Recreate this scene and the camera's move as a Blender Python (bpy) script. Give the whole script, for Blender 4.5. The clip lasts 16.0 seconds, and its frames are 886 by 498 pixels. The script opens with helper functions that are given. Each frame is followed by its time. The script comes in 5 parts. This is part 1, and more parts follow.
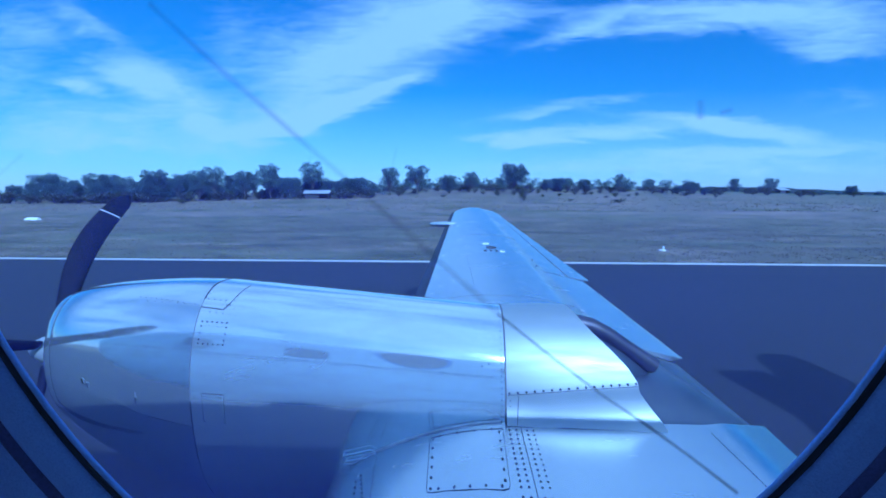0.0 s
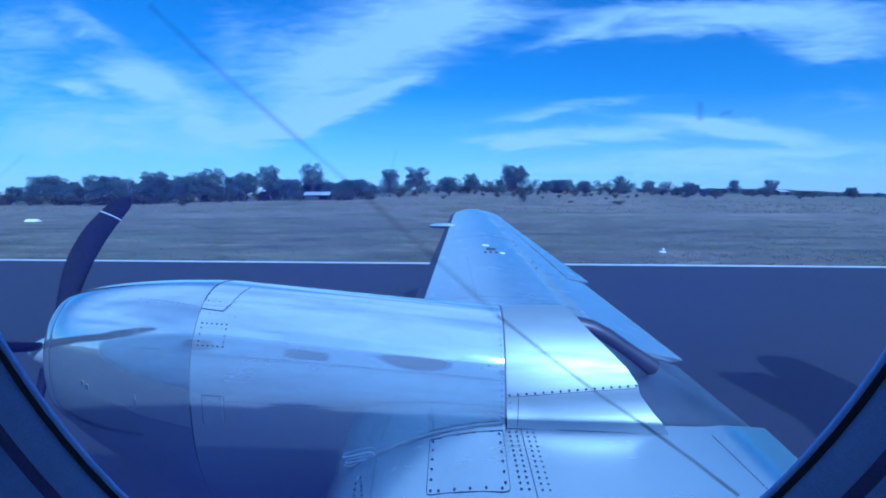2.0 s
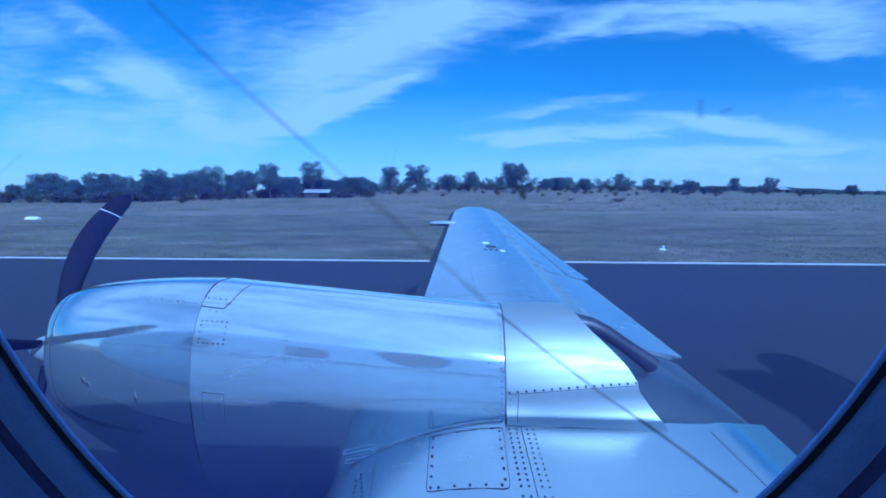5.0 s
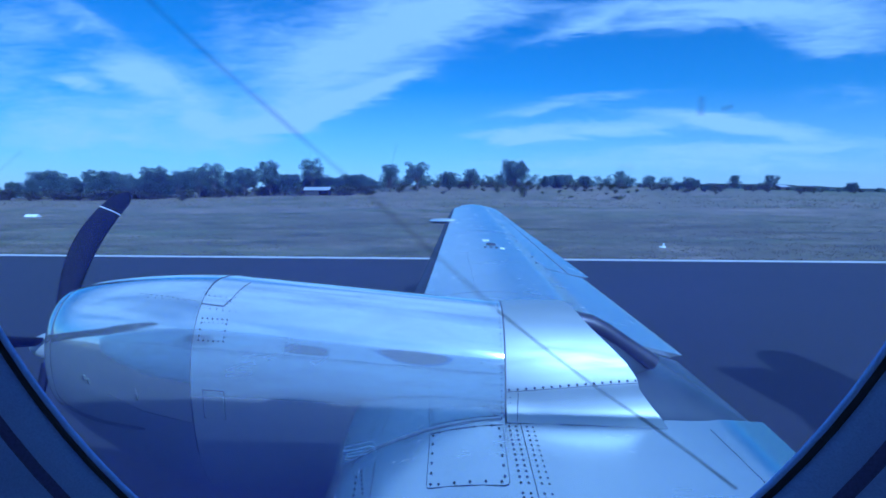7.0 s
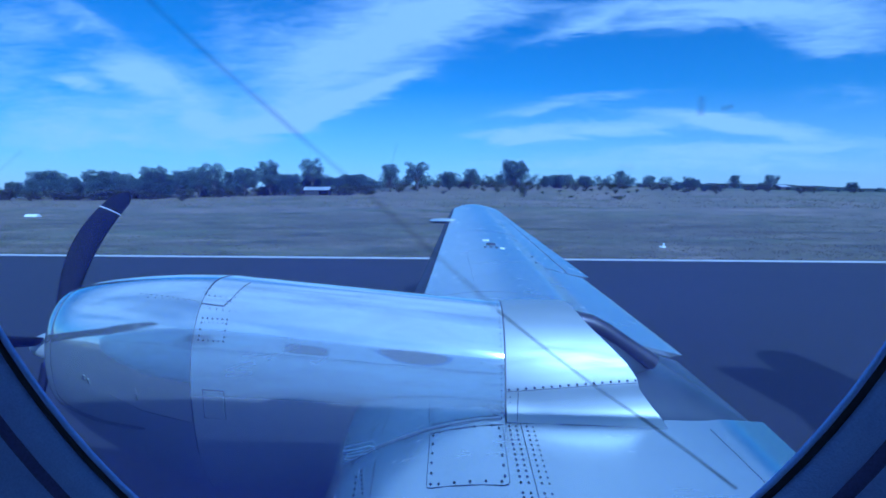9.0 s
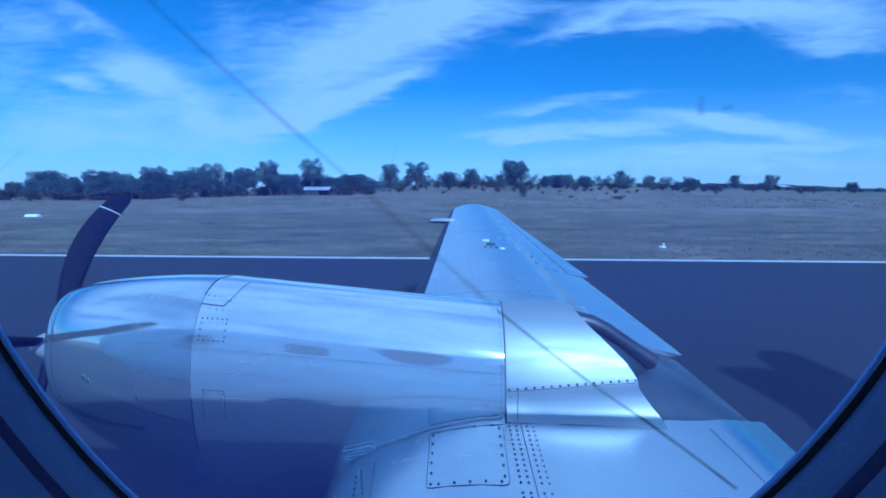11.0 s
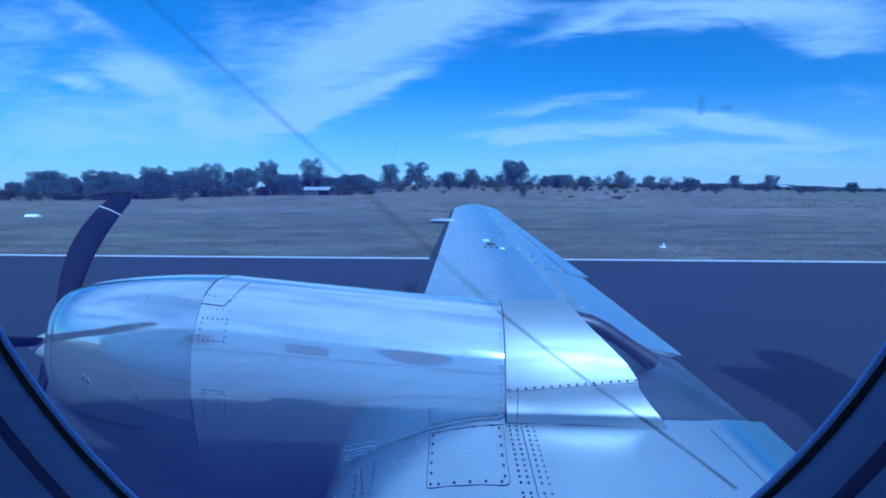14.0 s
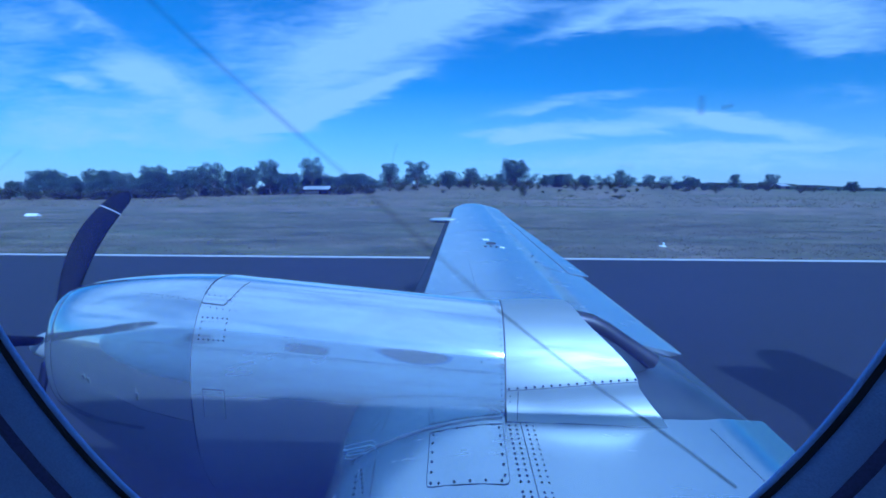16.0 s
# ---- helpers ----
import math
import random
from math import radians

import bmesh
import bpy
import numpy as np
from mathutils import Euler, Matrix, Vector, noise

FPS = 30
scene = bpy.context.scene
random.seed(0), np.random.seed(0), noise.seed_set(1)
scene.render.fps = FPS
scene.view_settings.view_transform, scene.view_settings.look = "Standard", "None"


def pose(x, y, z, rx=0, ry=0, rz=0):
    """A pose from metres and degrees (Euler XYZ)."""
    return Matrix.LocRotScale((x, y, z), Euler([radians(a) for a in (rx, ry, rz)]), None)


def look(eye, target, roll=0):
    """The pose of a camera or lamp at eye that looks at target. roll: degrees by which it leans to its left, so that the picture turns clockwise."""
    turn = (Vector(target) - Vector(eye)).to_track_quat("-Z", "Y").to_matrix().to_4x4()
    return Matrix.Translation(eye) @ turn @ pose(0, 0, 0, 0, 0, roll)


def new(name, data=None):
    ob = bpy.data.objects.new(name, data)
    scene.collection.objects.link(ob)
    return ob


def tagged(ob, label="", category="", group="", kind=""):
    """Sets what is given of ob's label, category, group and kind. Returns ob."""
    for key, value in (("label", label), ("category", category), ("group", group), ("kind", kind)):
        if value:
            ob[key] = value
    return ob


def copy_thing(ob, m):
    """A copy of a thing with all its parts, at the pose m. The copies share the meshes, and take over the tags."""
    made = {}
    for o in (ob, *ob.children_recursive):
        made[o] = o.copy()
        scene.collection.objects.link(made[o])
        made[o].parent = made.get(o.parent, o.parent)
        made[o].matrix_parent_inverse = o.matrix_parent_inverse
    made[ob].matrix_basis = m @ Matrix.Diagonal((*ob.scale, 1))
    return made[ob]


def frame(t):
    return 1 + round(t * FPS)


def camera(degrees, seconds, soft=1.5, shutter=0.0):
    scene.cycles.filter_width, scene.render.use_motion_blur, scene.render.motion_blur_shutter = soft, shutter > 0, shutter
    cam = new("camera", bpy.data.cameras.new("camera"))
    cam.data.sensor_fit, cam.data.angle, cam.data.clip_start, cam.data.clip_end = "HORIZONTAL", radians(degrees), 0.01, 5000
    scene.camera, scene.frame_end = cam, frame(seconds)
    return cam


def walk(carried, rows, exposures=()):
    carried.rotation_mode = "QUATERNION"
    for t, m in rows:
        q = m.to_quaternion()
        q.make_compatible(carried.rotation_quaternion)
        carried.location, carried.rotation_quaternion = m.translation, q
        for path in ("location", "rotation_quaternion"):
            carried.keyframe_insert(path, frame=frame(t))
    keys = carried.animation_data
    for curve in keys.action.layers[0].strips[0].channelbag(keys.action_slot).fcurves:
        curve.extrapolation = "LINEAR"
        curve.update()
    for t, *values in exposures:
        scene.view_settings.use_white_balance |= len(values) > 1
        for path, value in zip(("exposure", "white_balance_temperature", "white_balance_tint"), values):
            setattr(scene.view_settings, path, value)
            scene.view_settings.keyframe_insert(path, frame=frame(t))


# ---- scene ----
# x runs aft along the aircraft, y outboard to its right side, z up from the runway.

# ---- camera ----
cam = camera(94.0, 16.0, soft=1.7)
TILT = ((0.0, 0.46), (0.5, 0.34), (1.0, 0.46), (1.5, 0.46), (2.0, 0.68), (2.5, 0.54), (3.0, 0.47), (3.5, 0.55),
        (4.0, 0.68), (5.2, 0.25), (6.5, -0.20), (7.0, 0.02), (7.5, 0.0), (8.0, 0.0), (8.5, 0.12), (9.0, 0.0),
        (10.2, 0.0), (11.5, 0.0), (12.0, -0.05), (12.5, 0.0), (13.0, -0.20), (13.5, 0.0), (14.0, 0.0), (14.5, 0.0),
        (15.0, 0.0), (15.5, 0.0), (16.0, -0.10))
EYE = 2.35
walk(cam, [(t, pose(0, 0, EYE, 82.3 + dp, 0, 3.0)) for t, dp in TILT],
     exposures=[(t, e - 0.06, 3660, 4) for t, e in ((0.0, 0.16), (2.5, 0.11), (4.0, 0.09), (6.5, 0.05), (9.0, 0.0), (11.5, 0.02), (16.0, 0.02))])

# ---- sky and sun ----
SUN_EL, SUN_AZ = radians(36.0), radians(26)      # the sun stands abeam on the far side of the aircraft, a little aft
to_sun = Vector((math.sin(SUN_AZ) * math.cos(SUN_EL), -math.cos(SUN_AZ) * math.cos(SUN_EL), math.sin(SUN_EL)))
sun = new("sun", bpy.data.lights.new("sun", "SUN"))
sun.data.energy, sun.data.angle, sun.data.color = 3.1, radians(0.6), (1.0, 0.94, 0.86)
sun.matrix_world = look((0, 0, 60), Vector((0, 0, 60)) - to_sun)


def build_sky():
    world = bpy.data.worlds.new("sky")
    scene.world = world
    world.use_nodes = True
    nt = world.node_tree
    nt.nodes.clear()

    def node(kind, **values):
        n = nt.nodes.new(kind)
        for k, v in values.items():
            n.inputs[k].default_value = v
        return n

    def link(a, b):
        nt.links.new(a, b)

    def calc(op, a, b=None, clamp=False):
        n = nt.nodes.new("ShaderNodeMath")
        n.operation, n.use_clamp = op, clamp
        for i, v in enumerate((a, b)):
            if v is None:
                continue
            if isinstance(v, (int, float)):
                n.inputs[i].default_value = v
            else:
                link(v, n.inputs[i])
        return n.outputs[0]

    sky = nt.nodes.new("ShaderNodeTexSky")
    sky.sky_type, sky.sun_disc = "NISHITA", False
    sky.sun_elevation, sky.sun_rotation = SUN_EL, math.pi - SUN_AZ
    sky.air_density, sky.dust_density, sky.ozone_density = 1.1, 0.4, 3.2
    coord = nt.nodes.new("ShaderNodeTexCoord")
    split = nt.nodes.new("ShaderNodeSeparateXYZ")
    link(coord.outputs["Generated"], split.inputs[0])
    depth = calc("MAXIMUM", calc("ABSOLUTE", split.outputs[1]), 0.12)
    u, v = calc("DIVIDE", split.outputs[0], depth), calc("DIVIDE", split.outputs[2], depth)
    plane = nt.nodes.new("ShaderNodeCombineXYZ")
    link(u, plane.inputs[0])
    link(calc("MULTIPLY", v, 2.6), plane.inputs[1])

    warp = node("ShaderNodeTexNoise", Scale=2.2, Detail=5.0, Roughness=0.6)
    link(plane.outputs[0], warp.inputs["Vector"])
    grain = node("ShaderNodeTexNoise", Scale=5.5, Detail=9.0, Roughness=0.62, Distortion=0.9)
    stretch = node("ShaderNodeMapping")
    stretch.inputs["Rotation"].default_value = (0, 0, radians(24))
    stretch.inputs["Scale"].default_value = (0.7, 1.15, 1.0)
    link(plane.outputs[0], stretch.inputs["Vector"])
    link(stretch.outputs[0], grain.inputs["Vector"])
    du = calc("MULTIPLY", calc("SUBTRACT", warp.outputs["Fac"], 0.5), 0.22)
    dv = calc("MULTIPLY", calc("SUBTRACT", grain.outputs["Fac"], 0.5), 0.07)
    uu, vv = calc("ADD", u, du), calc("ADD", v, dv)

    # each cloud bank: centre u, v, half length, half height, lean in degrees, density
    banks = CLOUDS
    total = None
    for cu, cv, a, b, lean, dens in banks:
        c, s = math.cos(radians(lean)), math.sin(radians(lean))
        x, y = calc("SUBTRACT", uu, cu), calc("SUBTRACT", vv, cv)
        p = calc("ADD", calc("MULTIPLY", x, c / a), calc("MULTIPLY", y, s / a))
        q = calc("ADD", calc("MULTIPLY", x, -s / b), calc("MULTIPLY", y, c / b))
        r = calc("ADD", calc("MULTIPLY", p, p), calc("MULTIPLY", q, q))
        f = calc("MULTIPLY", calc("EXPONENT", calc("MULTIPLY", r, -0.95)), dens * 1.15)
        total = f if total is None else calc("ADD", total, f)
    fine = node("ShaderNodeTexNoise", Scale=19.0, Detail=8.0, Roughness=0.7, Distortion=0.8)
    wisp = node("ShaderNodeMapping")
    wisp.inputs["Rotation"].default_value = (0, 0, radians(14))
    wisp.inputs["Scale"].default_value = (0.6, 1.2, 1.0)
    link(plane.outputs[0], wisp.inputs["Vector"])
    link(wisp.outputs[0], fine.inputs["Vector"])
    rag = calc("ADD", calc("MULTIPLY", calc("SUBTRACT", grain.outputs["Fac"], 0.5), 1.5), calc("MULTIPLY", calc("SUBTRACT", fine.outputs["Fac"], 0.5), 1.7))
    cover = calc("MULTIPLY", calc("SUBTRACT", calc("ADD", total, rag), 0.06), 0.60, clamp=True)
    cover = calc("MULTIPLY", cover, calc("MULTIPLY", calc("SUBTRACT", total, 0.04), 2.2, clamp=True))
    # thin veil towards the horizon
    veil = calc("MULTIPLY", calc("SUBTRACT", 1.0, calc("DIVIDE", calc("ABSOLUTE", v), 0.24), clamp=True), 0.55)
    # broken layer overhead, beyond the banks
    over = nt.nodes.new("ShaderNodeCombineXYZ")
    rise = calc("ADD", calc("MAXIMUM", split.outputs[2], 0.0), 0.25)
    link(calc("DIVIDE", split.outputs[0], rise), over.inputs[0])
    link(calc("DIVIDE", split.outputs[1], rise), over.inputs[1])
    layer = node("ShaderNodeTexNoise", Scale=1.7, Detail=3.0, Roughness=0.6, Distortion=0.5)
    link(over.outputs[0], layer.inputs["Vector"])
    thick = node("ShaderNodeMapRange", **{"From Min": 0.30, "From Max": 0.58, "To Min": 0.25, "To Max": 0.95})
    link(layer.outputs["Fac"], thick.inputs["Value"])
    high = node("ShaderNodeMapRange", **{"From Min": 0.40, "From Max": 0.62, "To Min": 0.0, "To Max": 1.0})
    behind = node("ShaderNodeMapRange", **{"From Min": -0.1, "From Max": 0.5, "To Min": 0.0, "To Max": 0.42})
    link(calc("MULTIPLY", split.outputs[1], -1.0), behind.inputs["Value"])
    link(calc("ADD", split.outputs[2], behind.outputs["Result"]), high.inputs["Value"])
    cover = calc("ADD", calc("MULTIPLY", cover, calc("GREATER_THAN", split.outputs[1], 0.0)), calc("MULTIPLY", thick.outputs["Result"], high.outputs["Result"]))
    cover = calc("MINIMUM", calc("ADD", cover, veil), 0.86)
    mix = nt.nodes.new("ShaderNodeMix")
    mix.data_type = "RGBA"
    link(cover, mix.inputs[0])
    air = nt.nodes.new("ShaderNodeMix")      # clear, dry air: a little less red
    air.data_type, air.blend_type = "RGBA", "MULTIPLY"
    air.inputs[0].default_value, air.inputs[7].default_value = 1.0, (0.86, 1.0, 1.0, 1)
    link(sky.outputs[0], air.inputs[6])
    link(air.outputs[2], mix.inputs[6])
    mix.inputs[7].default_value = CLOUD_WHITE
    back = node("ShaderNodeBackground", Strength=SKY_STRENGTH)
    link(mix.outputs[2], back.inputs["Color"])
    out = nt.nodes.new("ShaderNodeOutputWorld")
    link(back.outputs[0], out.inputs["Surface"])


SKY_STRENGTH = 0.085
CLOUD_WHITE = (8.0, 8.3, 8.2, 1)
CLOUD_SHEET = ((-0.227, 0.37, 0.329, 0.086, 20, 1.05), (-0.337, 0.266, 0.203, 0.063, 24, 0.8), (-0.176, 0.261, 0.086, 0.011, 18, 0.75), (-0.48, 0.149, 0.104, 0.018, 10, 0.65), (-0.299, 0.199, 0.109, 0.017, 22, 0.75), (-0.437, 0.171, 0.138, 0.029, 14, 0.75), (-0.244, 0.233, 0.148, 0.02, 20, 0.85), (-0.533, 0.395, 0.081, 0.05, 30, 0.3), (-0.045, 0.397, 0.141, 0.066, 22, 0.7))
CLOUD_PUFFS = ((-0.955, 0.235, 0.434, 0.159, 0, 0.3), (-0.778, 0.288, 0.087, 0.034, -14, 1.5), (-0.922, 0.266, 0.046, 0.017, -6, 1.25), (-0.639, 0.178, 0.054, 0.016, -12, 1.25), (-0.814, 0.207, 0.172, 0.026, 0, 0.4), (-0.994, 0.155, 0.205, 0.043, 3, 0.45), (-0.905, 0.409, 0.084, 0.02, -35, 0.5), (-1.062, 0.406, 0.1, 0.057, 0, 0.45), (-0.67, 0.238, 0.063, 0.023, -25, 0.55), (-1.111, 0.264, 0.088, 0.079, 0, 0.35), (-0.721, 0.133, 0.243, 0.034, 0, 0.35))
CLOUD_STREAKS = ((0.504, 0.392, 0.242, 0.026, 2, 1.0), (0.235, 0.368, 0.119, 0.014, 16, 0.75), (0.804, 0.374, 0.165, 0.049, -6, 0.95), (0.81, 0.321, 0.107, 0.019, -3, 0.6), (0.229, 0.206, 0.192, 0.014, 8, 0.65), (0.334, 0.147, 0.243, 0.019, 3, 1.0), (0.559, 0.168, 0.162, 0.012, -6, 1.05), (0.71, 0.139, 0.111, 0.012, -8, 0.75), (0.101, 0.134, 0.105, 0.015, 3, 0.6), (0.64, 0.102, 0.299, 0.014, 1, 0.85), (0.492, 0.068, 0.483, 0.021, 0, 0.6), (0.846, 0.22, 0.108, 0.027, 0, 0.35), (0.442, 0.413, 0.316, 0.016, 0, 0.6))
CLOUDS = CLOUD_SHEET + CLOUD_PUFFS + CLOUD_STREAKS + ((0.30, 0.95, 0.9, 0.25, 10, 0.6),)
build_sky()


# ---- materials ----
class Mat:
    """A principled material with helpers to wire procedural variation into it."""

    def __init__(self, name, color=(0.5, 0.5, 0.5), rough=0.6, metal=0.0):
        self.m = bpy.data.materials.new(name)
        self.m.use_nodes = True
        self.nt = self.m.node_tree
        self.p = self.nt.nodes["Principled BSDF"]
        self.p.inputs["Base Color"].default_value = (*color, 1)
        self.p.inputs["Roughness"].default_value = rough
        self.p.inputs["Metallic"].default_value = metal
        self.coord = self.nt.nodes.new("ShaderNodeTexCoord").outputs["Object"]

    def map(self, scale=(1, 1, 1), rot=(0, 0, 0)):
        n = self.nt.nodes.new("ShaderNodeMapping")
        n.inputs["Scale"].default_value = scale
        n.inputs["Rotation"].default_value = rot
        self.nt.links.new(self.coord, n.inputs["Vector"])
        return n.outputs[0]

    def noise(self, scale, detail=4.0, rough=0.55, stretch=(1, 1, 1), distortion=0.0):
        n = self.nt.nodes.new("ShaderNodeTexNoise")
        n.inputs["Scale"].default_value, n.inputs["Detail"].default_value = scale, detail
        n.inputs["Roughness"].default_value, n.inputs["Distortion"].default_value = rough, distortion
        self.nt.links.new(self.map(stretch), n.inputs["Vector"])
        return n.outputs["Fac"]

    def ramp(self, fac, stops):
        n = self.nt.nodes.new("ShaderNodeValToRGB")
        el = n.color_ramp.elements
        while len(el) < len(stops):
            el.new(0.5)
        for e, (pos, col) in zip(el, stops):
            e.position, e.color = pos, (*col, 1) if len(col) == 3 else col
        self.nt.links.new(fac, n.inputs["Fac"])
        return n.outputs["Color"]

    def mix(self, fac, a, b, mode="MIX"):
        n = self.nt.nodes.new("ShaderNodeMix")
        n.data_type, n.blend_type = "RGBA", mode
        for i, v in ((0, fac), (6, a), (7, b)):
            if isinstance(v, (int, float)):
                n.inputs[i].default_value = v
            elif isinstance(v, tuple):
                n.inputs[i].default_value = (*v, 1)
            else:
                self.nt.links.new(v, n.inputs[i])
        return n.outputs[2]

    def rng(self, fac, a, b, c, d):
        n = self.nt.nodes.new("ShaderNodeMapRange")
        for k, v in zip(("From Min", "From Max", "To Min", "To Max"), (a, b, c, d)):
            n.inputs[k].default_value = v
        self.nt.links.new(fac, n.inputs["Value"])
        return n.outputs["Result"]

    def axis(self, i):
        n = self.nt.nodes.new("ShaderNodeSeparateXYZ")
        self.nt.links.new(self.coord, n.inputs[0])
        return n.outputs[i]

    def island(self):
        return self.nt.nodes.new("ShaderNodeNewGeometry").outputs["Random Per Island"]

    def random(self):
        return self.nt.nodes.new("ShaderNodeObjectInfo").outputs["Random"]

    def color(self, sock):
        self.nt.links.new(sock, self.p.inputs["Base Color"])

    def rough(self, sock):
        self.nt.links.new(sock, self.p.inputs["Roughness"])

    def bump(self, sock, strength=0.3, distance=0.01):
        n = self.nt.nodes.new("ShaderNodeBump")
        n.inputs["Strength"].default_value, n.inputs["Distance"].default_value = strength, distance
        self.nt.links.new(sock, n.inputs["Height"])
        self.nt.links.new(n.outputs[0], self.p.inputs["Normal"])


def make_metal(name, base, rough, wave, metal=1.0, wear=1.0):
    """Sheet aluminium, drawn along the aircraft, with slight dents and grime."""
    k = Mat(name, base, rough, metal)
    streak = k.noise(9.0, 6.0, 0.6, (0.35, 3.0, 3.0))
    stain = k.noise(2.4, 5.0, 0.6)
    dark = tuple(c * (1 - 0.20 * wear) for c in base)
    k.color(k.mix(k.rng(stain, 0.35, 0.7, 0.0, 1.0), dark, base))
    k.rough(k.rng(streak, 0.3, 0.7, rough * (1 - 0.25 * wear), rough * (1 + 0.3 * wear)))
    if wave:
        k.bump(k.noise(3.2, 3.0, 0.5, (0.45, 1.6, 1.6)), wave, 0.02)
    return k.m


def make_cowl(name, base, rough, dent=0.05, sheen=0.80):
    """Polished but weathered cowl sheet: a mirror with a dull oxide bloom, oil film streaks and shallow dents."""
    k = Mat(name, base, rough, 0.9)
    streak = k.noise(6.0, 4.0, 0.6, (0.22, 2.2, 2.2), 0.6)
    bloom = k.noise(2.6, 4.0, 0.6, (0.6, 1.6, 1.6), 0.8)
    dull = tuple(c * 0.80 for c in base)
    col = k.mix(k.rng(bloom, 0.35, 0.68, 0.0, 1.0), dull, base)
    k.color(k.mix(k.rng(streak, 0.52, 0.72, 0.0, 0.35), col, tuple(c * 0.62 for c in base)))
    k.rough(k.rng(streak, 0.30, 0.72, rough * 0.6, rough * 2.0))
    k.nt.links.new(k.rng(bloom, 0.30, 0.70, sheen - 0.06, sheen + 0.06), k.p.inputs["Metallic"])
    dents = k.noise(3.0, 2.0, 0.5, (0.35, 1.5, 1.5))
    fine = k.noise(11.0, 3.0, 0.5, (0.12, 1.6, 1.6))
    height = k.nt.nodes.new("ShaderNodeMath")
    height.operation = "MULTIPLY_ADD"
    k.nt.links.new(fine, height.inputs[0])
    height.inputs[1].default_value = 0.16
    k.nt.links.new(dents, height.inputs[2])
    k.bump(height.outputs[0], dent, 0.02)
    return k.m


def make_paint(name, base, rough=0.35):
    k = Mat(name, base, rough)
    stain = k.noise(3.0, 6.0, 0.6, (0.6, 2.0, 2.0))
    k.color(k.mix(k.rng(stain, 0.35, 0.75, 0.0, 1.0), base, tuple(c * 0.82 for c in base)))
    k.rough(k.rng(k.noise(14.0, 4.0), 0.3, 0.7, rough * 0.8, rough * 1.3))
    k.bump(k.noise(2.0, 2.0), 0.05, 0.02)
    return k.m


def make_plain(name, base, rough=0.6, metal=0.0, vary=0.2, scale=20.0, bump=0.1):
    k = Mat(name, base, rough, metal)
    n = k.noise(scale, 5.0)
    k.color(k.mix(k.rng(n, 0.3, 0.7, 0.0, 1.0), tuple(c * (1 - vary) for c in base), tuple(min(1, c * (1 + vary)) for c in base)))
    k.bump(n, bump, 0.004)
    return k.m


WORN_COWL = make_cowl("worn_cowl_metal", (0.84, 0.88, 0.89), 0.06, 0.26, 0.86)
COWL = make_cowl("polished_cowl_metal", (0.88, 0.91, 0.92), 0.06, 0.08, 0.78)
SKIN = make_metal("satin_wing_metal", (0.70, 0.73, 0.75), 0.25, 0.008, 0.90, 0.4)
BRUSHED = make_metal("brushed_fairing_metal", (0.57, 0.59, 0.585), 0.56, 0.0, 0.95, 0.5)
SEAM = make_plain("dark_grey_gap_tone", (0.07, 0.07, 0.08), 0.7)
JOINT = make_plain("dirty_sealant", (0.15, 0.15, 0.16), 0.7)
CREASE_PALE = make_plain("pale_crease_paint", (0.50, 0.53, 0.56), 0.45, 0.5)
RIVET = make_plain("screw_head_grime", (0.09, 0.09, 0.10), 0.55, 0.5)
STEEL = make_plain("bare_steel", (0.62, 0.62, 0.63), 0.25, 1.0, 0.1)
WHITE_PAINT = make_paint("white_gloss_paint", (0.74, 0.83, 0.94), 0.25)
SPINNER = make_paint("dull_spinner_paint", (0.40, 0.41, 0.42), 0.35)
STRIPE = make_paint("dark_stripe_paint", (0.03, 0.035, 0.07), 0.3)
BLADE = make_plain("propeller_black_paint", (0.014, 0.014, 0.016), 0.7, 0.0, 0.3, 12.0)
BLADE_TIP = make_plain("propeller_white_band", (0.75, 0.75, 0.74), 0.5)
# bare metal darkened: the shade behind the engine is put into this colour
SHADE_METAL = make_plain("metal_painted_shade", (0.15, 0.16, 0.18), 0.40, 0.75, 0.25, 5.0)
TAIL_DARK = make_plain("sooty_metal", (0.085, 0.080, 0.092), 0.45, 0.6, 0.3, 8.0)
BLADE.node_tree.nodes["Principled BSDF"].inputs["Specular IOR Level"].default_value = 0.12
DARK_GLASS = Mat("dark_window_glass", (0.12, 0.14, 0.19), 0.08).m
RUBBER = make_plain("dull_black_rubber", (0.022, 0.022, 0.025), 0.6, 0.0, 0.3, 9.0)
GASKET = make_plain("black_rubber_gasket", (0.007, 0.009, 0.022), 0.7)
WHITE_MARK = make_plain("white_marker_paint", (0.80, 0.80, 0.78), 0.7, 0.0, 0.08, 6.0)
CABIN = make_plain("cabin_lining", (0.62, 0.62, 0.61), 0.85, 0.0, 0.12, 60.0, 0.3)


def make_trim():
    k = Mat("window_trim_fabric", (0.34, 0.35, 0.37), 0.9)
    n = k.noise(900.0, 2.0, 0.5)
    k.color(k.mix(k.rng(n, 0.3, 0.7, 0.0, 1.0), (0.25, 0.31, 0.62), (0.30, 0.37, 0.70)))
    k.bump(n, 0.5, 0.001)
    return k.m


TRIM = make_trim()
# trim fabric with the groove's shade put into its colour
GROOVE = make_plain("painted_groove_shade", (0.08, 0.08, 0.20), 0.9, 0.0, 0.2, 700.0)


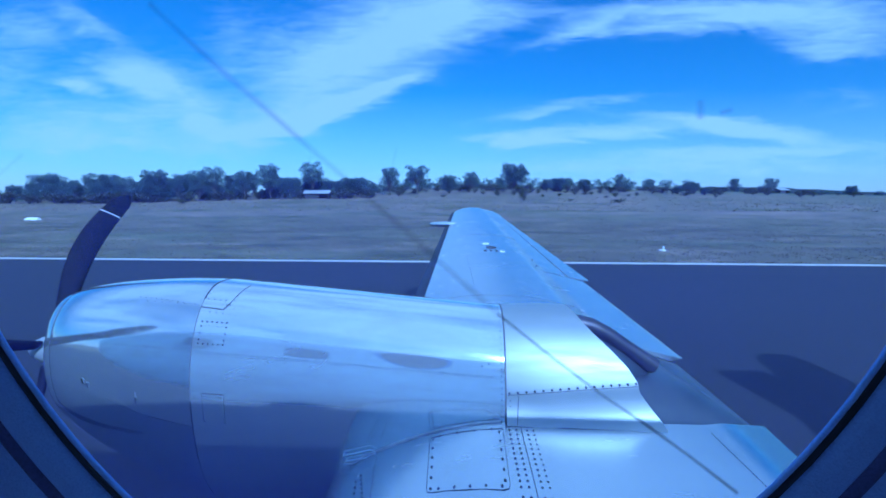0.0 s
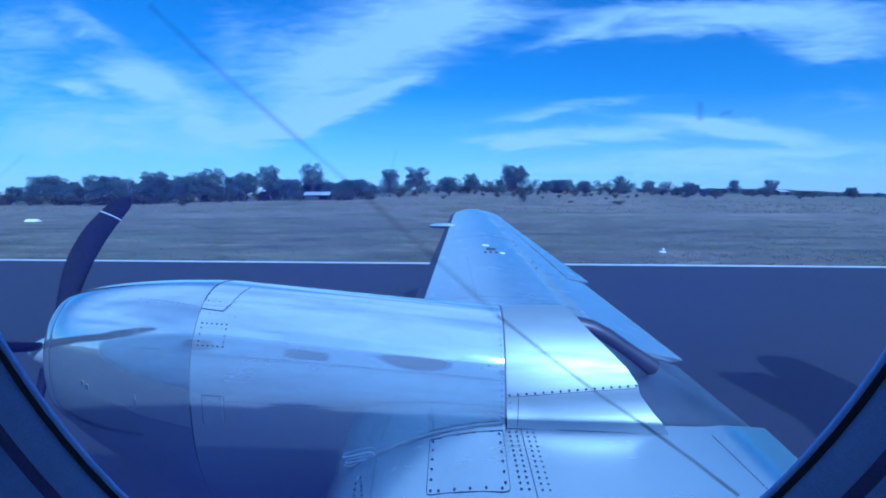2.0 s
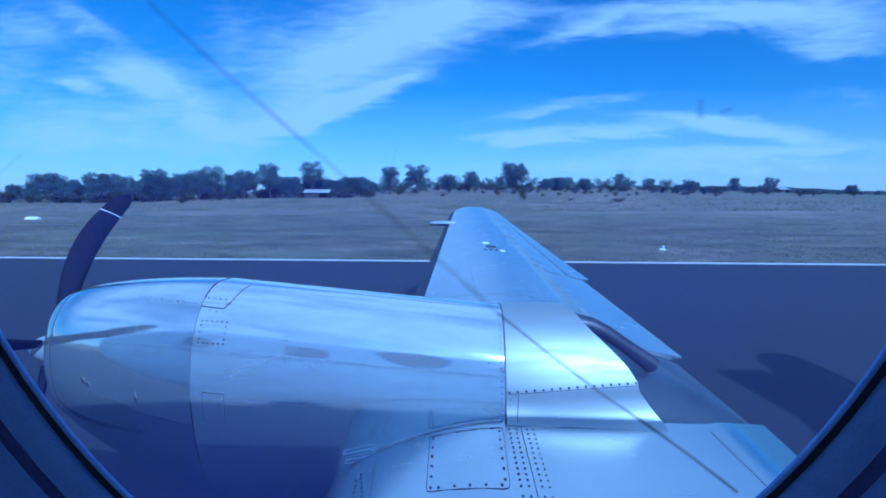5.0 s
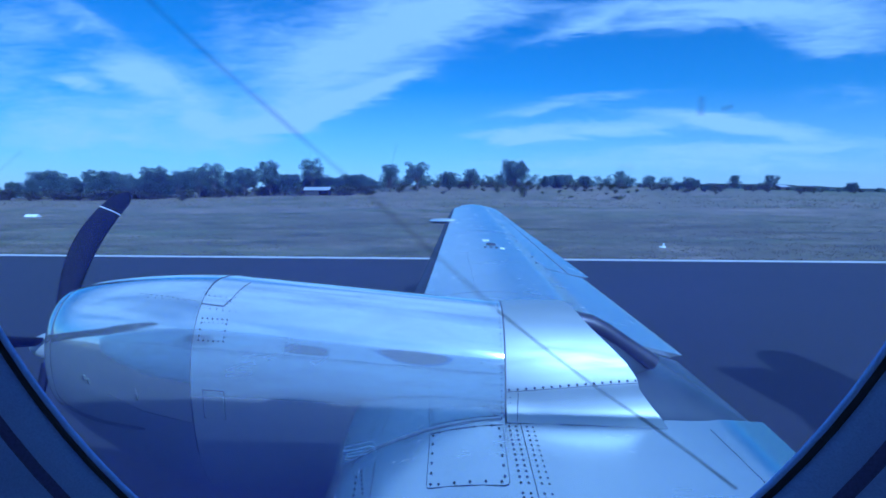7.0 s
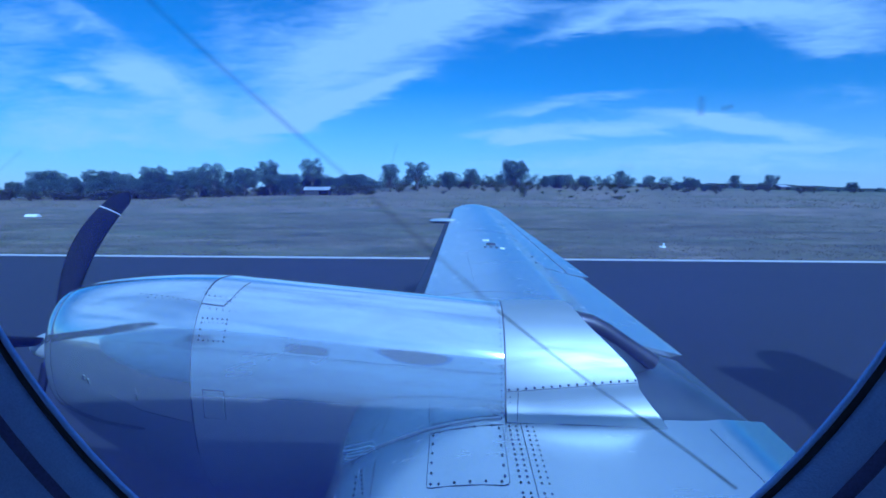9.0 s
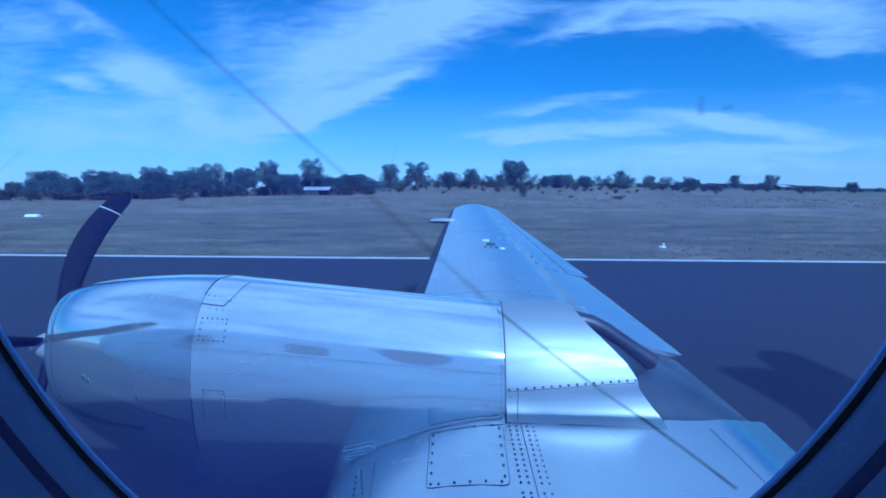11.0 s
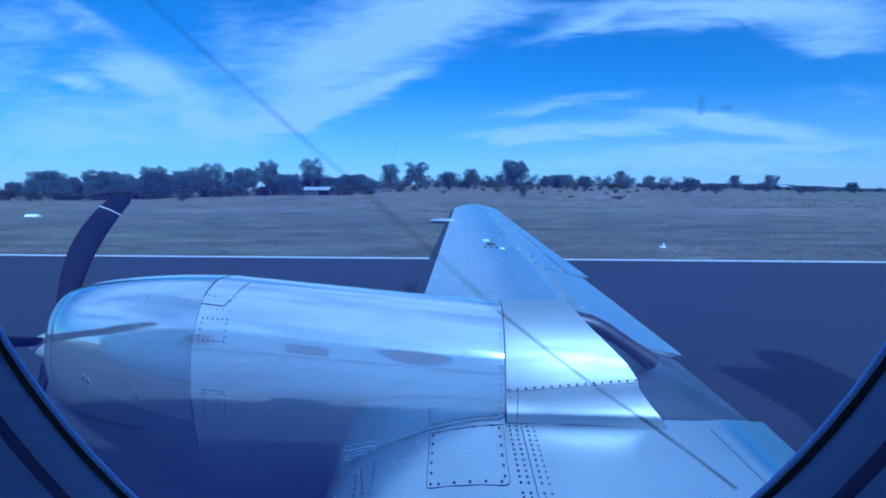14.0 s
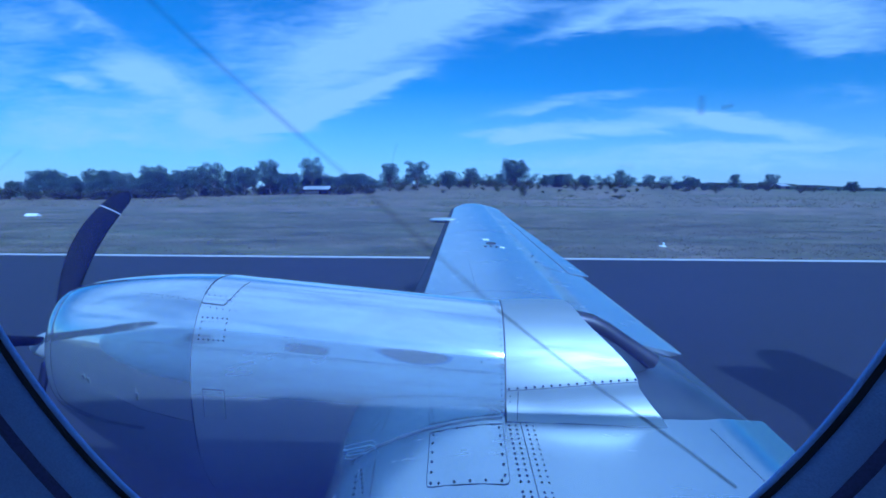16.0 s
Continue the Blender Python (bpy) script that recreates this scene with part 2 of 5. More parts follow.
def make_pane(name, tint, film):
    """A scuffed acrylic pane: clear, with a thin light-scattering film of dirt."""
    m = bpy.data.materials.new(name)
    m.use_nodes = True
    nt = m.node_tree
    nt.nodes.clear()
    clear = nt.nodes.new("ShaderNodeBsdfTransparent")
    clear.inputs[0].default_value = (*tint, 1)
    haze = nt.nodes.new("ShaderNodeBsdfTranslucent")
    haze.inputs[0].default_value = (0.20, 0.15, 1.0, 1)
    coord = nt.nodes.new("ShaderNodeTexCoord")
    n = nt.nodes.new("ShaderNodeTexNoise")
    n.inputs["Scale"].default_value, n.inputs["Detail"].default_value = 7.0, 5.0
    nt.links.new(coord.outputs["Object"], n.inputs["Vector"])
    rg = nt.nodes.new("ShaderNodeMapRange")
    for key, val in zip(("From Min", "From Max", "To Min", "To Max"), (0.3, 0.7, film * 0.7, film * 1.3)):
        rg.inputs[key].default_value = val
    nt.links.new(n.outputs["Fac"], rg.inputs["Value"])
    mix = nt.nodes.new("ShaderNodeMixShader")
    nt.links.new(rg.outputs["Result"], mix.inputs[0])
    nt.links.new(clear.outputs[0], mix.inputs[1])
    nt.links.new(haze.outputs[0], mix.inputs[2])
    out = nt.nodes.new("ShaderNodeOutputMaterial")
    nt.links.new(mix.outputs[0], out.inputs["Surface"])
    return m


PANE = make_pane("scuffed_acrylic", (0.92, 0.96, 1.0), 0.125)


def make_scratch(name, amount, tone):
    """A soft-edged smear: the strip's second coordinate fades it out towards both edges."""
    m = bpy.data.materials.new(name)
    m.use_nodes = True
    nt = m.node_tree
    nt.nodes.clear()
    uv = nt.nodes.new("ShaderNodeTexCoord")
    sp = nt.nodes.new("ShaderNodeSeparateXYZ")
    nt.links.new(uv.outputs["UV"], sp.inputs[0])
    a = nt.nodes.new("ShaderNodeMath")
    a.operation = "PINGPONG"
    nt.links.new(sp.outputs[1], a.inputs[0])
    a.inputs[1].default_value = 0.5
    n = nt.nodes.new("ShaderNodeTexNoise")
    n.inputs["Scale"].default_value = 30.0
    nt.links.new(uv.outputs["Object"], n.inputs["Vector"])
    b = nt.nodes.new("ShaderNodeMath")
    b.operation = "MULTIPLY"
    nt.links.new(a.outputs[0], b.inputs[0])
    nt.links.new(n.outputs["Fac"], b.inputs[1])
    c = nt.nodes.new("ShaderNodeMath")
    c.operation = "MULTIPLY"
    nt.links.new(b.outputs[0], c.inputs[0])
    c.inputs[1].default_value = amount
    clear = nt.nodes.new("ShaderNodeBsdfTransparent")
    dark = nt.nodes.new("ShaderNodeBsdfDiffuse")
    dark.inputs[0].default_value = (*tone, 1)
    mix = nt.nodes.new("ShaderNodeMixShader")
    nt.links.new(c.outputs[0], mix.inputs[0])
    nt.links.new(clear.outputs[0], mix.inputs[1])
    nt.links.new(dark.outputs[0], mix.inputs[2])
    out = nt.nodes.new("ShaderNodeOutputMaterial")
    nt.links.new(mix.outputs[0], out.inputs["Surface"])
    return m


SCRATCH = make_scratch("pane_scratch", 0.92, (0.10, 0.10, 0.11))
RED_SPOT = make_scratch("pane_red_spot", 0.75, (0.45, 0.12, 0.22))
DEEP_SCRATCH = make_scratch("deep_pane_scratch", 2.3, (0.06, 0.07, 0.08))
FAINT = make_scratch("faint_pane_scratch", 0.32, (0.10, 0.10, 0.11))


def make_asphalt():
    k = Mat("runway_asphalt", (0.06, 0.06, 0.063), 0.85)
    patch = k.noise(0.16, 5.0, 0.6, (0.25, 1.0, 1.0))
    grit = k.noise(55.0, 4.0, 0.7)
    lanes = k.noise(0.9, 3.0, 0.5, (0.02, 1.0, 1.0))
    col = k.ramp(patch, ((0.3, (0.016, 0.016, 0.019)), (0.7, (0.031, 0.030, 0.035))))
    col = k.mix(k.rng(lanes, 0.45, 0.65, 0.0, 0.7), col, (0.022, 0.022, 0.025))
    col = k.mix(k.rng(grit, 0.35, 0.75, 0.0, 0.5), col, (0.048, 0.047, 0.052))
    k.color(col)
    k.bump(grit, 0.6, 0.006)
    return k.m


def make_line_paint():
    k = Mat("worn_line_paint", (0.75, 0.74, 0.70), 0.7)
    wear = k.noise(3.5, 6.0, 0.7, (0.4, 1.5, 1.0))
    k.color(k.mix(k.rng(wear, 0.30, 0.60, 0.55, 0.0), (0.62, 0.60, 0.57), (0.26, 0.25, 0.24)))
    k.bump(k.noise(50.0), 0.4, 0.004)
    return k.m


def make_field():
    """Dry mown grass by the runway, darker stubble, then greener and paler rough pasture further out."""
    k = Mat("dry_pasture", (0.2, 0.17, 0.1), 0.95)
    y = k.axis(1)
    wander = k.noise(0.02, 3.0, 0.5)
    off = k.nt.nodes.new("ShaderNodeMath")
    off.operation = "MULTIPLY_ADD"
    k.nt.links.new(wander, off.inputs[0])
    off.inputs[1].default_value = 46.0
    k.nt.links.new(y, off.inputs[2])
    yy = off.outputs[0]
    mow = k.noise(0.55, 8.0, 0.74, (0.35, 1.0, 1.0))
    lane = k.noise(0.22, 7.0, 0.7, (0.25, 1.0, 1.0))
    clump = k.noise(1.3, 7.0, 0.72, (0.45, 1.0, 1.0))
    broad = k.noise(0.045, 5.0, 0.6, (0.35, 1.0, 1.0))
    patch = k.noise(0.13, 6.0, 0.7, (0.3, 1.0, 1.0), 0.6)
    near = k.ramp(mow, ((0.30, (0.058, 0.056, 0.032)), (0.48, (0.122, 0.112, 0.066)), (0.66, (0.215, 0.196, 0.120))))
    near = k.mix(k.rng(clump, 0.46, 0.66, 0.0, 0.9), near, (0.080, 0.098, 0.040))
    near = k.mix(k.rng(lane, 0.44, 0.62, 0.0, 0.65), near, (0.070, 0.066, 0.042))
    near = k.mix(k.rng(patch, 0.48, 0.62, 0.0, 0.75), near, (0.098, 0.122, 0.048))
    green = k.ramp(clump, ((0.3, (0.065, 0.076, 0.036)), (0.7, (0.130, 0.138, 0.066))))
    pale = k.ramp(mow, ((0.3, (0.135, 0.115, 0.085)), (0.7, (0.235, 0.205, 0.155))))
    far = k.mix(k.rng(patch, 0.42, 0.60, 0.0, 1.0), pale, green)
    far = k.mix(k.rng(lane, 0.50, 0.60, 0.0, 0.5), far, (0.085, 0.078, 0.055))
    dark = k.mix(k.rng(broad, 0.42, 0.54, 0.0, 0.6), near, (0.088, 0.078, 0.050))
    col = k.mix(k.rng(yy, 56.0, 78.0, 0.0, 1.0), dark, far)
    col = k.mix(k.rng(yy, 190.0, 300.0, 0.0, 0.8), col, green)
    aft = k.nt.nodes.new("ShaderNodeMath")
    aft.operation = "MULTIPLY"
    k.nt.links.new(k.rng(k.axis(0), 60.0, 150.0, 0.0, 0.8), aft.inputs[0])
    k.nt.links.new(k.rng(yy, 70.0, 95.0, 0.0, 1.0), aft.inputs[1])
    col = k.mix(aft.outputs[0], col, (0.085, 0.105, 0.045))
    mottle = k.noise(0.42, 9.0, 0.76, (0.42, 1.0, 1.0), 0.4)
    col = k.mix(k.rng(mottle, 0.51, 0.60, 0.0, 1.0), col, (0.046, 0.054, 0.030))
    col = k.mix(k.rng(mottle, 0.47, 0.37, 0.0, 0.65), col, (0.215, 0.195, 0.130))
    k.color(k.mix(1.0, col, (1.34, 1.22, 1.30), "MULTIPLY"))
    k.bump(clump, 0.8, 0.10)
    return k.m


def make_leaf(name, a, b):
    k = Mat(name, a, 0.75)
    k.color(k.mix(k.island(), a, b))
    return k.m


ASPHALT, LINE, FIELD = make_asphalt(), make_line_paint(), make_field()
# grey-green leaves; the blue of distance haze is put into both colours
LEAF = make_leaf("hazed_eucalypt_leaf", (0.060, 0.088, 0.084), (0.135, 0.175, 0.160))
LEAF_DARK = make_leaf("hazed_dense_leaf", (0.050, 0.074, 0.068), (0.110, 0.145, 0.130))
SHRUB_LEAF = make_leaf("shrub_leaf", (0.04, 0.045, 0.025), (0.085, 0.088, 0.05))
GRASS = make_leaf("grass_blade", (0.095, 0.088, 0.052), (0.185, 0.165, 0.105))
TUSSOCK = make_leaf("tussock_blade", (0.13, 0.115, 0.08), (0.26, 0.225, 0.165))
BARK = make_plain("pale_bark", (0.12, 0.11, 0.10), 0.9, 0.0, 0.35, 6.0, 0.5)
ROOF = make_plain("galvanised_roof", (0.55, 0.56, 0.58), 0.45, 0.4, 0.12, 3.0)
SHED_WALL = make_plain("weathered_shed_wall", (0.06, 0.058, 0.06), 0.8, 0.0, 0.2, 3.0)


# ---- mesh helpers ----
def part(name, bm, material, parent=None, label=""):
    """Links a bmesh as one mesh object, under a thing or a part."""
    me = bpy.data.meshes.new(name)
    bm.to_mesh(me)
    bm.free()
    ob = new(name, me)
    if material:
        me.materials.append(material)
    if parent:
        ob.parent = parent
    if label:
        ob["label"] = label
    return ob


def sheet(name, verts, faces, material, parent=None, label="", smooth=False):
    me = bpy.data.meshes.new(name)
    me.from_pydata([tuple(v) for v in verts], [], [tuple(f) for f in faces])
    me.materials.append(material)
    me.update()
    if smooth:
        me.polygons.foreach_set("use_smooth", [True] * len(me.polygons))
    ob = new(name, me)
    if parent:
        ob.parent = parent
    if label:
        ob["label"] = label
    return ob


def empty(name, at=(0, 0, 0)):
    ob = new(name)
    ob.location = at
    ob.empty_display_size = 0.2
    return ob


def grid_faces(nu, nv, close_u=False, close_v=False, base=0):
    out = []
    for i in range(nu if close_u else nu - 1):
        for j in range(nv if close_v else nv - 1):
            a, b = i, (i + 1) % nu
            c, d = j, (j + 1) % nv
            out.append((base + a * nv + c, base + b * nv + c, base + b * nv + d, base + a * nv + d))
    return out


def lathe(name, profile, centre, axis, material, parent=None, label="", steps=64, closed=True):
    """Turns a profile of (radius, along) round an axis 'x' or 'y' through centre."""
    verts = []
    for i in range(steps):
        a = 2 * math.pi * i / steps
        for r, s in profile:
            if axis == "x":
                verts.append((centre[0] + s, centre[1] + r * math.cos(a), centre[2] + r * math.sin(a)))
            else:
                verts.append((centre[0] + r * math.cos(a), centre[1] + s, centre[2] + r * math.sin(a)))
    faces = grid_faces(steps, len(profile), True, closed)
    return sheet(name, verts, faces, material, parent, label, True)


def strip(name, pts, normals, width, material, parent, label="", lift=0.001, thick=0.0):
    """A narrow band along pts, lying on the surface whose normals are given."""
    verts, faces = [], []
    for i, (p, n) in enumerate(zip(pts, normals)):
        p, n = Vector(p), Vector(n).normalized()
        t = (Vector(pts[min(i + 1, len(pts) - 1)]) - Vector(pts[max(i - 1, 0)])).normalized()
        s = n.cross(t).normalized() * width / 2
        for q in (p - s - n * 0.002, p - s + n * lift, p + s + n * lift, p + s - n * 0.002):
            verts.append(q)
    faces = grid_faces(len(pts), 4, False, False)
    return sheet(name, verts, faces, material, parent, label)


def rivets(name, pts, normals, radius, material, parent, label=""):
    """A row of low domed screw heads."""
    verts, faces = [], []
    for p, n in zip(pts, normals):
        p, n = Vector(p), Vector(n).normalized()
        a = n.orthogonal().normalized()
        b = n.cross(a)
        k = len(verts)
        for ring, (r, h) in enumerate(((1.0, -0.001), (0.95, 0.0015), (0.55, 0.0026))):
            for j in range(7):
                w = 2 * math.pi * j / 7
                verts.append(p + (a * math.cos(w) + b * math.sin(w)) * radius * r + n * h)
        for ring in range(2):
            for j in range(7):
                faces.append((k + ring * 7 + j, k + ring * 7 + (j + 1) % 7, k + ring * 7 + 7 + (j + 1) % 7, k + ring * 7 + 7 + j))
        faces.append(tuple(k + 14 + j for j in range(7)))
    return tagged(sheet(name, verts, faces, material, parent, label), kind="stuff")


# ---- ground ----
def smooth01(a, b, v):
    t = min(1.0, max(0.0, (v - a) / (b - a)))
    return t * t * (3 - 2 * t)


def ground_z(x, y):
    """Flat by the runway, then a long gentle rise to the far paddocks."""
    r = math.hypot(x, max(y, 0.0))
    lift = 8.5 * smooth01(40, 300, y) * math.exp(-((x - 20) / 190) ** 2) * (1 - 0.75 * smooth01(700, 2200, r))
    bumps = 0.35 * smooth01(20, 90, y) * (noise.noise(Vector((x * 0.03, y * 0.03, 0.0))) + 0.5 * noise.noise(Vector((x * 0.1, y * 0.1, 3.0))))
    return lift + bumps * (1 if y < 500 else 0)


def build_ground():
    def axis_values(near, step, far, growth):
        vals, v, s = [0.0], 0.0, step
        while v < far:
            v += s
            if v > near:
                s *= growth
            vals.append(v)
        return vals
    half = axis_values(150, 4.0, 4200, 1.16)
    xs = [-v for v in reversed(half[1:])] + half
    ahead = axis_values(180, 3.0, 4200, 1.14)
    ys = [-v for v in reversed(axis_values(20, 10.0, 3000, 1.4)[1:])] + ahead
    verts = [(x, y, ground_z(x, y)) for x in xs for y in ys]
    ob = sheet("ground", verts, [f[::-1] for f in grid_faces(len(xs), len(ys))], FIELD, None, "", True)
    tagged(ob, "dry mown grass paddock rising gently to far fields", "ground", kind="structure")


build_ground()
EDGE = 14.42          # inner edge of the painted line
runway = sheet("runway", [(x, y, z) for x in (-900, 900) for y, z in ((-16.4, -0.05), (-16.3, 0.02), (EDGE + 0.50, 0.02), (EDGE + 0.60, -0.05))],
               [f[::-1] for f in grid_faces(2, 4)], ASPHALT)
tagged(runway, "dark worn asphalt runway between mown grass strips", "runway", kind="structure")
line = sheet("runway_edge_line", [(x, y, 0.026) for x in (-900, 900) for y in (EDGE + 0.03, EDGE + 0.41)], [(0, 1, 3, 2)], LINE)
tagged(line, "white painted line along the runway's edge", "road marking", kind="structure")
aim = sheet("aiming_point_marking", [(x, y, 0.026) for x in (-121, -101) for y in (8.4, 11.9)], [(0, 1, 3, 2)], LINE)
tagged(aim, "broad worn white touchdown bar painted on asphalt", "road marking", kind="structure")

# ---- aircraft ----
aircraft = tagged(empty("aircraft"), "bare-metal twin turboprop aircraft on the runway", "aircraft")


# wing: leading and trailing edge, mean height and half thickness along the span
def x_le(y):
    if y < 1.601:
        return -0.525
    return -0.50 + 0.042 * (y - 1.3) + (0.30 * max(0.0, (y - 7.35) / 0.6) ** 2.2 if y > 7.35 else 0.0)


def x_te(y):
    if y < 1.601:
        return 1.19
    return 1.390 - 0.136 * (y - 1.6) - (0.16 * max(0.0, (y - 7.35) / 0.6) ** 2.2 if y > 7.35 else 0.0)


def z_mean(y):
    return 1.095 + 0.121 * y + (-0.06 if y < 1.601 else 0.008 * (y - 1.6))


def half_thick(y):
    return (0.205 - 0.0150 * y + (0.06 if y < 1.601 else 0.0)) * (1.0 if y < 7.5 else max(0.15, 1 - ((y - 7.5) / 0.47) ** 2))


def foil(s, y):
    """Section height; inboard of the engine the root fairing stays nearly flat to its blunt end."""
    if y < 1.601 and s > 0.5:
        return 0.995 - 0.095 * ((s - 0.5) / 0.5) ** 2
    return max(0.0, math.sin(math.pi * min(1.0, max(s, 0.0)) ** 0.8))


def wing_top(x, y):
    s = min(1.0, max(0.0, (x - x_le(y)) / (x_te(y) - x_le(y))))
    return z_mean(y) + half_thick(y) * foil(s, y)


def wing_normal(x, y):
    e = 0.01
    return Vector(((wing_top(x - e, y) - wing_top(x + e, y)) / (2 * e), (wing_top(x, y - e) - wing_top(x, y + e)) / (2 * e), 1)).normalized()


def wing_piece(name, y0, y1, s0, s1, material, parent, label="", n=14, stretch=0.0, drop=0.0):
    """A closed length of wing between two stations and two chord fractions."""
    ss = [s0 + (s1 - s0) * (i / 15) ** (1.7 if s0 == 0 else 1) for i in range(16)]
    verts, ring = [], 0
    for i in range(n + 1):
        y = y0 + (y1 - y0) * i / n
        le, ch, zm, th = x_le(y), x_te(y) - x_le(y), z_mean(y), half_thick(y)
        row = []
        for s in reversed(ss):
            row.append((s, 1.0))
        for s in ss[1 if s0 == 0 else 0:]:
            row.append((s, -0.75))
        for s, side in row:
            k = (s - s0) / max(s1 - s0, 1e-6)
            verts.append((le + ch * s + stretch * k * (y1 - y) / (y1 - y0), y, zm + side * th * foil(s, y) + (0.002 if side > 0 and s == 1 else 0) - drop * k))
        ring = len(row)
    faces = grid_faces(n + 1, ring, False, True)
    faces += [tuple(range(ring)), tuple(reversed(range(n * ring, n * ring + ring)))]
    ob = sheet(name, verts, faces, material, parent, label, True)
    ob.data.polygons[-1].use_smooth = ob.data.polygons[-2].use_smooth = False
    ends = [set(p.vertices) for p in (ob.data.polygons[-1], ob.data.polygons[-2])]
    for e in ob.data.edges:
        if any(e.vertices[0] in q and e.vertices[1] in q for q in ends):
            e.use_edge_sharp = True
    return ob


wing = wing_piece("wing", 2.42, 7.95, 0.0, 0.76, SKIN, aircraft, "satin bare-metal wing with riveted panels", 50)
wing_piece("root_skin", 0.14, 1.60, 0.0, 1.0, SKIN, wing, "", 20)
wing_piece("centre_skin", 1.602, 2.42, 0.0, 0.60, SKIN, wing)
wing_piece("outer_flap", 2.42, 3.80, 0.768, 1.0, SKIN, wing, "", 8, 0.02)
wing_piece("aft_skin", 3.83, 6.95, 0.7615, 0.915, SKIN, wing, "", 12)
wing_piece("aileron", 3.83, 6.95, 0.921, 1.0, SKIN, wing, "", 12, 0.07, 0.004)
wing_piece("tip_trailing_panel", 6.97, 7.95, 0.762, 1.0, SKIN, wing, "", 10)
wing_piece("inner_flap", 1.605, 2.40, 0.58, 0.985, SHADE_METAL, wing, "metal flap panel behind the engine, painted dark for shade", 8, 0.0, 0.03)


def boot():
    """A black rubber strip round the outer wing's nose."""
    ss = [0.062 * (i / 6) ** 1.6 for i in range(7)]
    verts, n = [], 40
    for i in range(n + 1):
        y = 2.44 + (7.45 - 2.44) * i / n
        le, ch, zm, th = x_le(y), x_te(y) - x_le(y), z_mean(y), half_thick(y)
        for q, side in [(q, 1.0) for q in reversed(ss)] + [(q, -0.75) for q in ss[1:]]:
            verts.append((le + ch * q - 0.004 * (1 - q / 0.07), y, zm + side * (th * foil(q, y) + (0.003 if q > 0 else 0))))
    sheet("deice_boot", verts, grid_faces(n + 1, 13), RUBBER, wing, "black rubber de-icing strip", True)


boot()


def on_wing(pts, lift=0.0):
    return [(x, y, wing_top(x, y) + lift) for x, y in pts], [wing_normal(x, y) for x, y in pts]


def between(a, b, n):
    return [(a[0] + (b[0] - a[0]) * i / (n - 1), a[1] + (b[1] - a[1]) * i / (n - 1)) for i in range(n)]


# engine nacelle: a lip, a swelling front cowl, a long main cowl that draws in towards the wing, and an aft fairing
LIP_X, SEAM_X, REAR_X = -1.712, -1.035, 0.168
SQUARE = 2.12


def nac_near(x):
    """The side towards the cabin."""
    return 1.550 + 0.10 * (min(x, REAR_X) - REAR_X)


def nac_at(x):
    """Centre y and z, half width, half height above and below."""
    if x <= SEAM_X:
        k = min(1.0, max(0.0, (x - LIP_X) / (SEAM_X - LIP_X)))
        g = (1 - (1 - k) ** 1.372) ** (1 / 1.372)
        fit = [1.740 + (nac_near(SEAM_X) + 0.256 - 1.740) * k, 1.627 - 0.063 * k, 0.192 + 0.064 * g, 0.303 + 0.124 * g, 0.303 + 0.243 * g]
        if x < LIP_X:       # the lip rolls in
            roll = 0.085 * (1 - math.sqrt(max(0.0, 1 - ((LIP_X - x) / 0.075) ** 2)))
            fit[2:] = [q - roll for q in fit[2:]]
        return fit
    if x <= REAR_X:
        k = (x - SEAM_X) / (REAR_X - SEAM_X)
        ry = 0.256 + 0.058 * k
        return [nac_near(x) + ry, 1.564 - 0.152 * k, ry, 0.427 + 0.009 * k, 0.546]
    swell_out = 0.016 * (1 - ((0.45 - x) / 0.282) ** 2)
    return [nac_near(x) + 0.314, 1.412 - 0.045 * (x - REAR_X), 0.314 + swell_out, 0.436 + swell_out, 0.546]


def nac_point(x, deg, lift=0.0):
    """deg: 0 at the side towards the cabin, 90 on top; the section is a tall oval."""
    yc, zc, ry, up, down = nac_at(x)
    c, q = math.cos(radians(deg)), math.sin(radians(deg))
    if c < 0:       # the outboard half is as wide about the engine's axis as the inboard one
        axis = 1.864 + 0.066 * (min(x, REAR_X) - REAR_X)
        ry = max(0.06, 2 * (axis - yc) + ry)
    r = (abs(c / ry) ** SQUARE + abs(q / (up if q > 0 else down)) ** SQUARE) ** (-1 / SQUARE)
    grow = 1 + 0.021 * max(0.0, REAR_X - x)        # the cowl gains girth and length towards the propeller
    p = Vector((x * grow, (yc - r * c) * grow, EYE + (zc + r * q - EYE) * grow))
    return p + nac_normal(deg, x) * lift if lift else p


def nac_normal(deg, x=-0.5):
    a = nac_point(x, deg + 0.5) - nac_point(x, deg - 0.5)
    return Vector((0, -a.z, a.y)).normalized()


def loft_x(name, xs, degs, lift, material, parent, label="", closed=True, edge=None):
    verts = []
    for x in xs:
        for dg in degs:
            verts.append(nac_point(x if edge is None else edge(x, dg), dg, lift))
    return sheet(name, verts, grid_faces(len(xs), len(degs), False, closed), material, parent, label, True)


def span(a, b, n):
    return [a + (b - a) * i / (n - 1) for i in range(n)]


ring_deg = [i * 360 / 96 for i in range(96)]
nacelle = loft_x("engine_nacelle", span(SEAM_X + 0.001, 0.166, 20), ring_deg, 0.0, COWL, aircraft, "polished bare-metal engine cowling")
loft_x("intake_lip", [LIP_X - 0.074, LIP_X - 0.072, LIP_X - 0.066, LIP_X - 0.055, LIP_X - 0.04, LIP_X - 0.02, LIP_X - 0.001], ring_deg, 0.0, WORN_COWL, nacelle, "rounded bare-metal cowl lip")
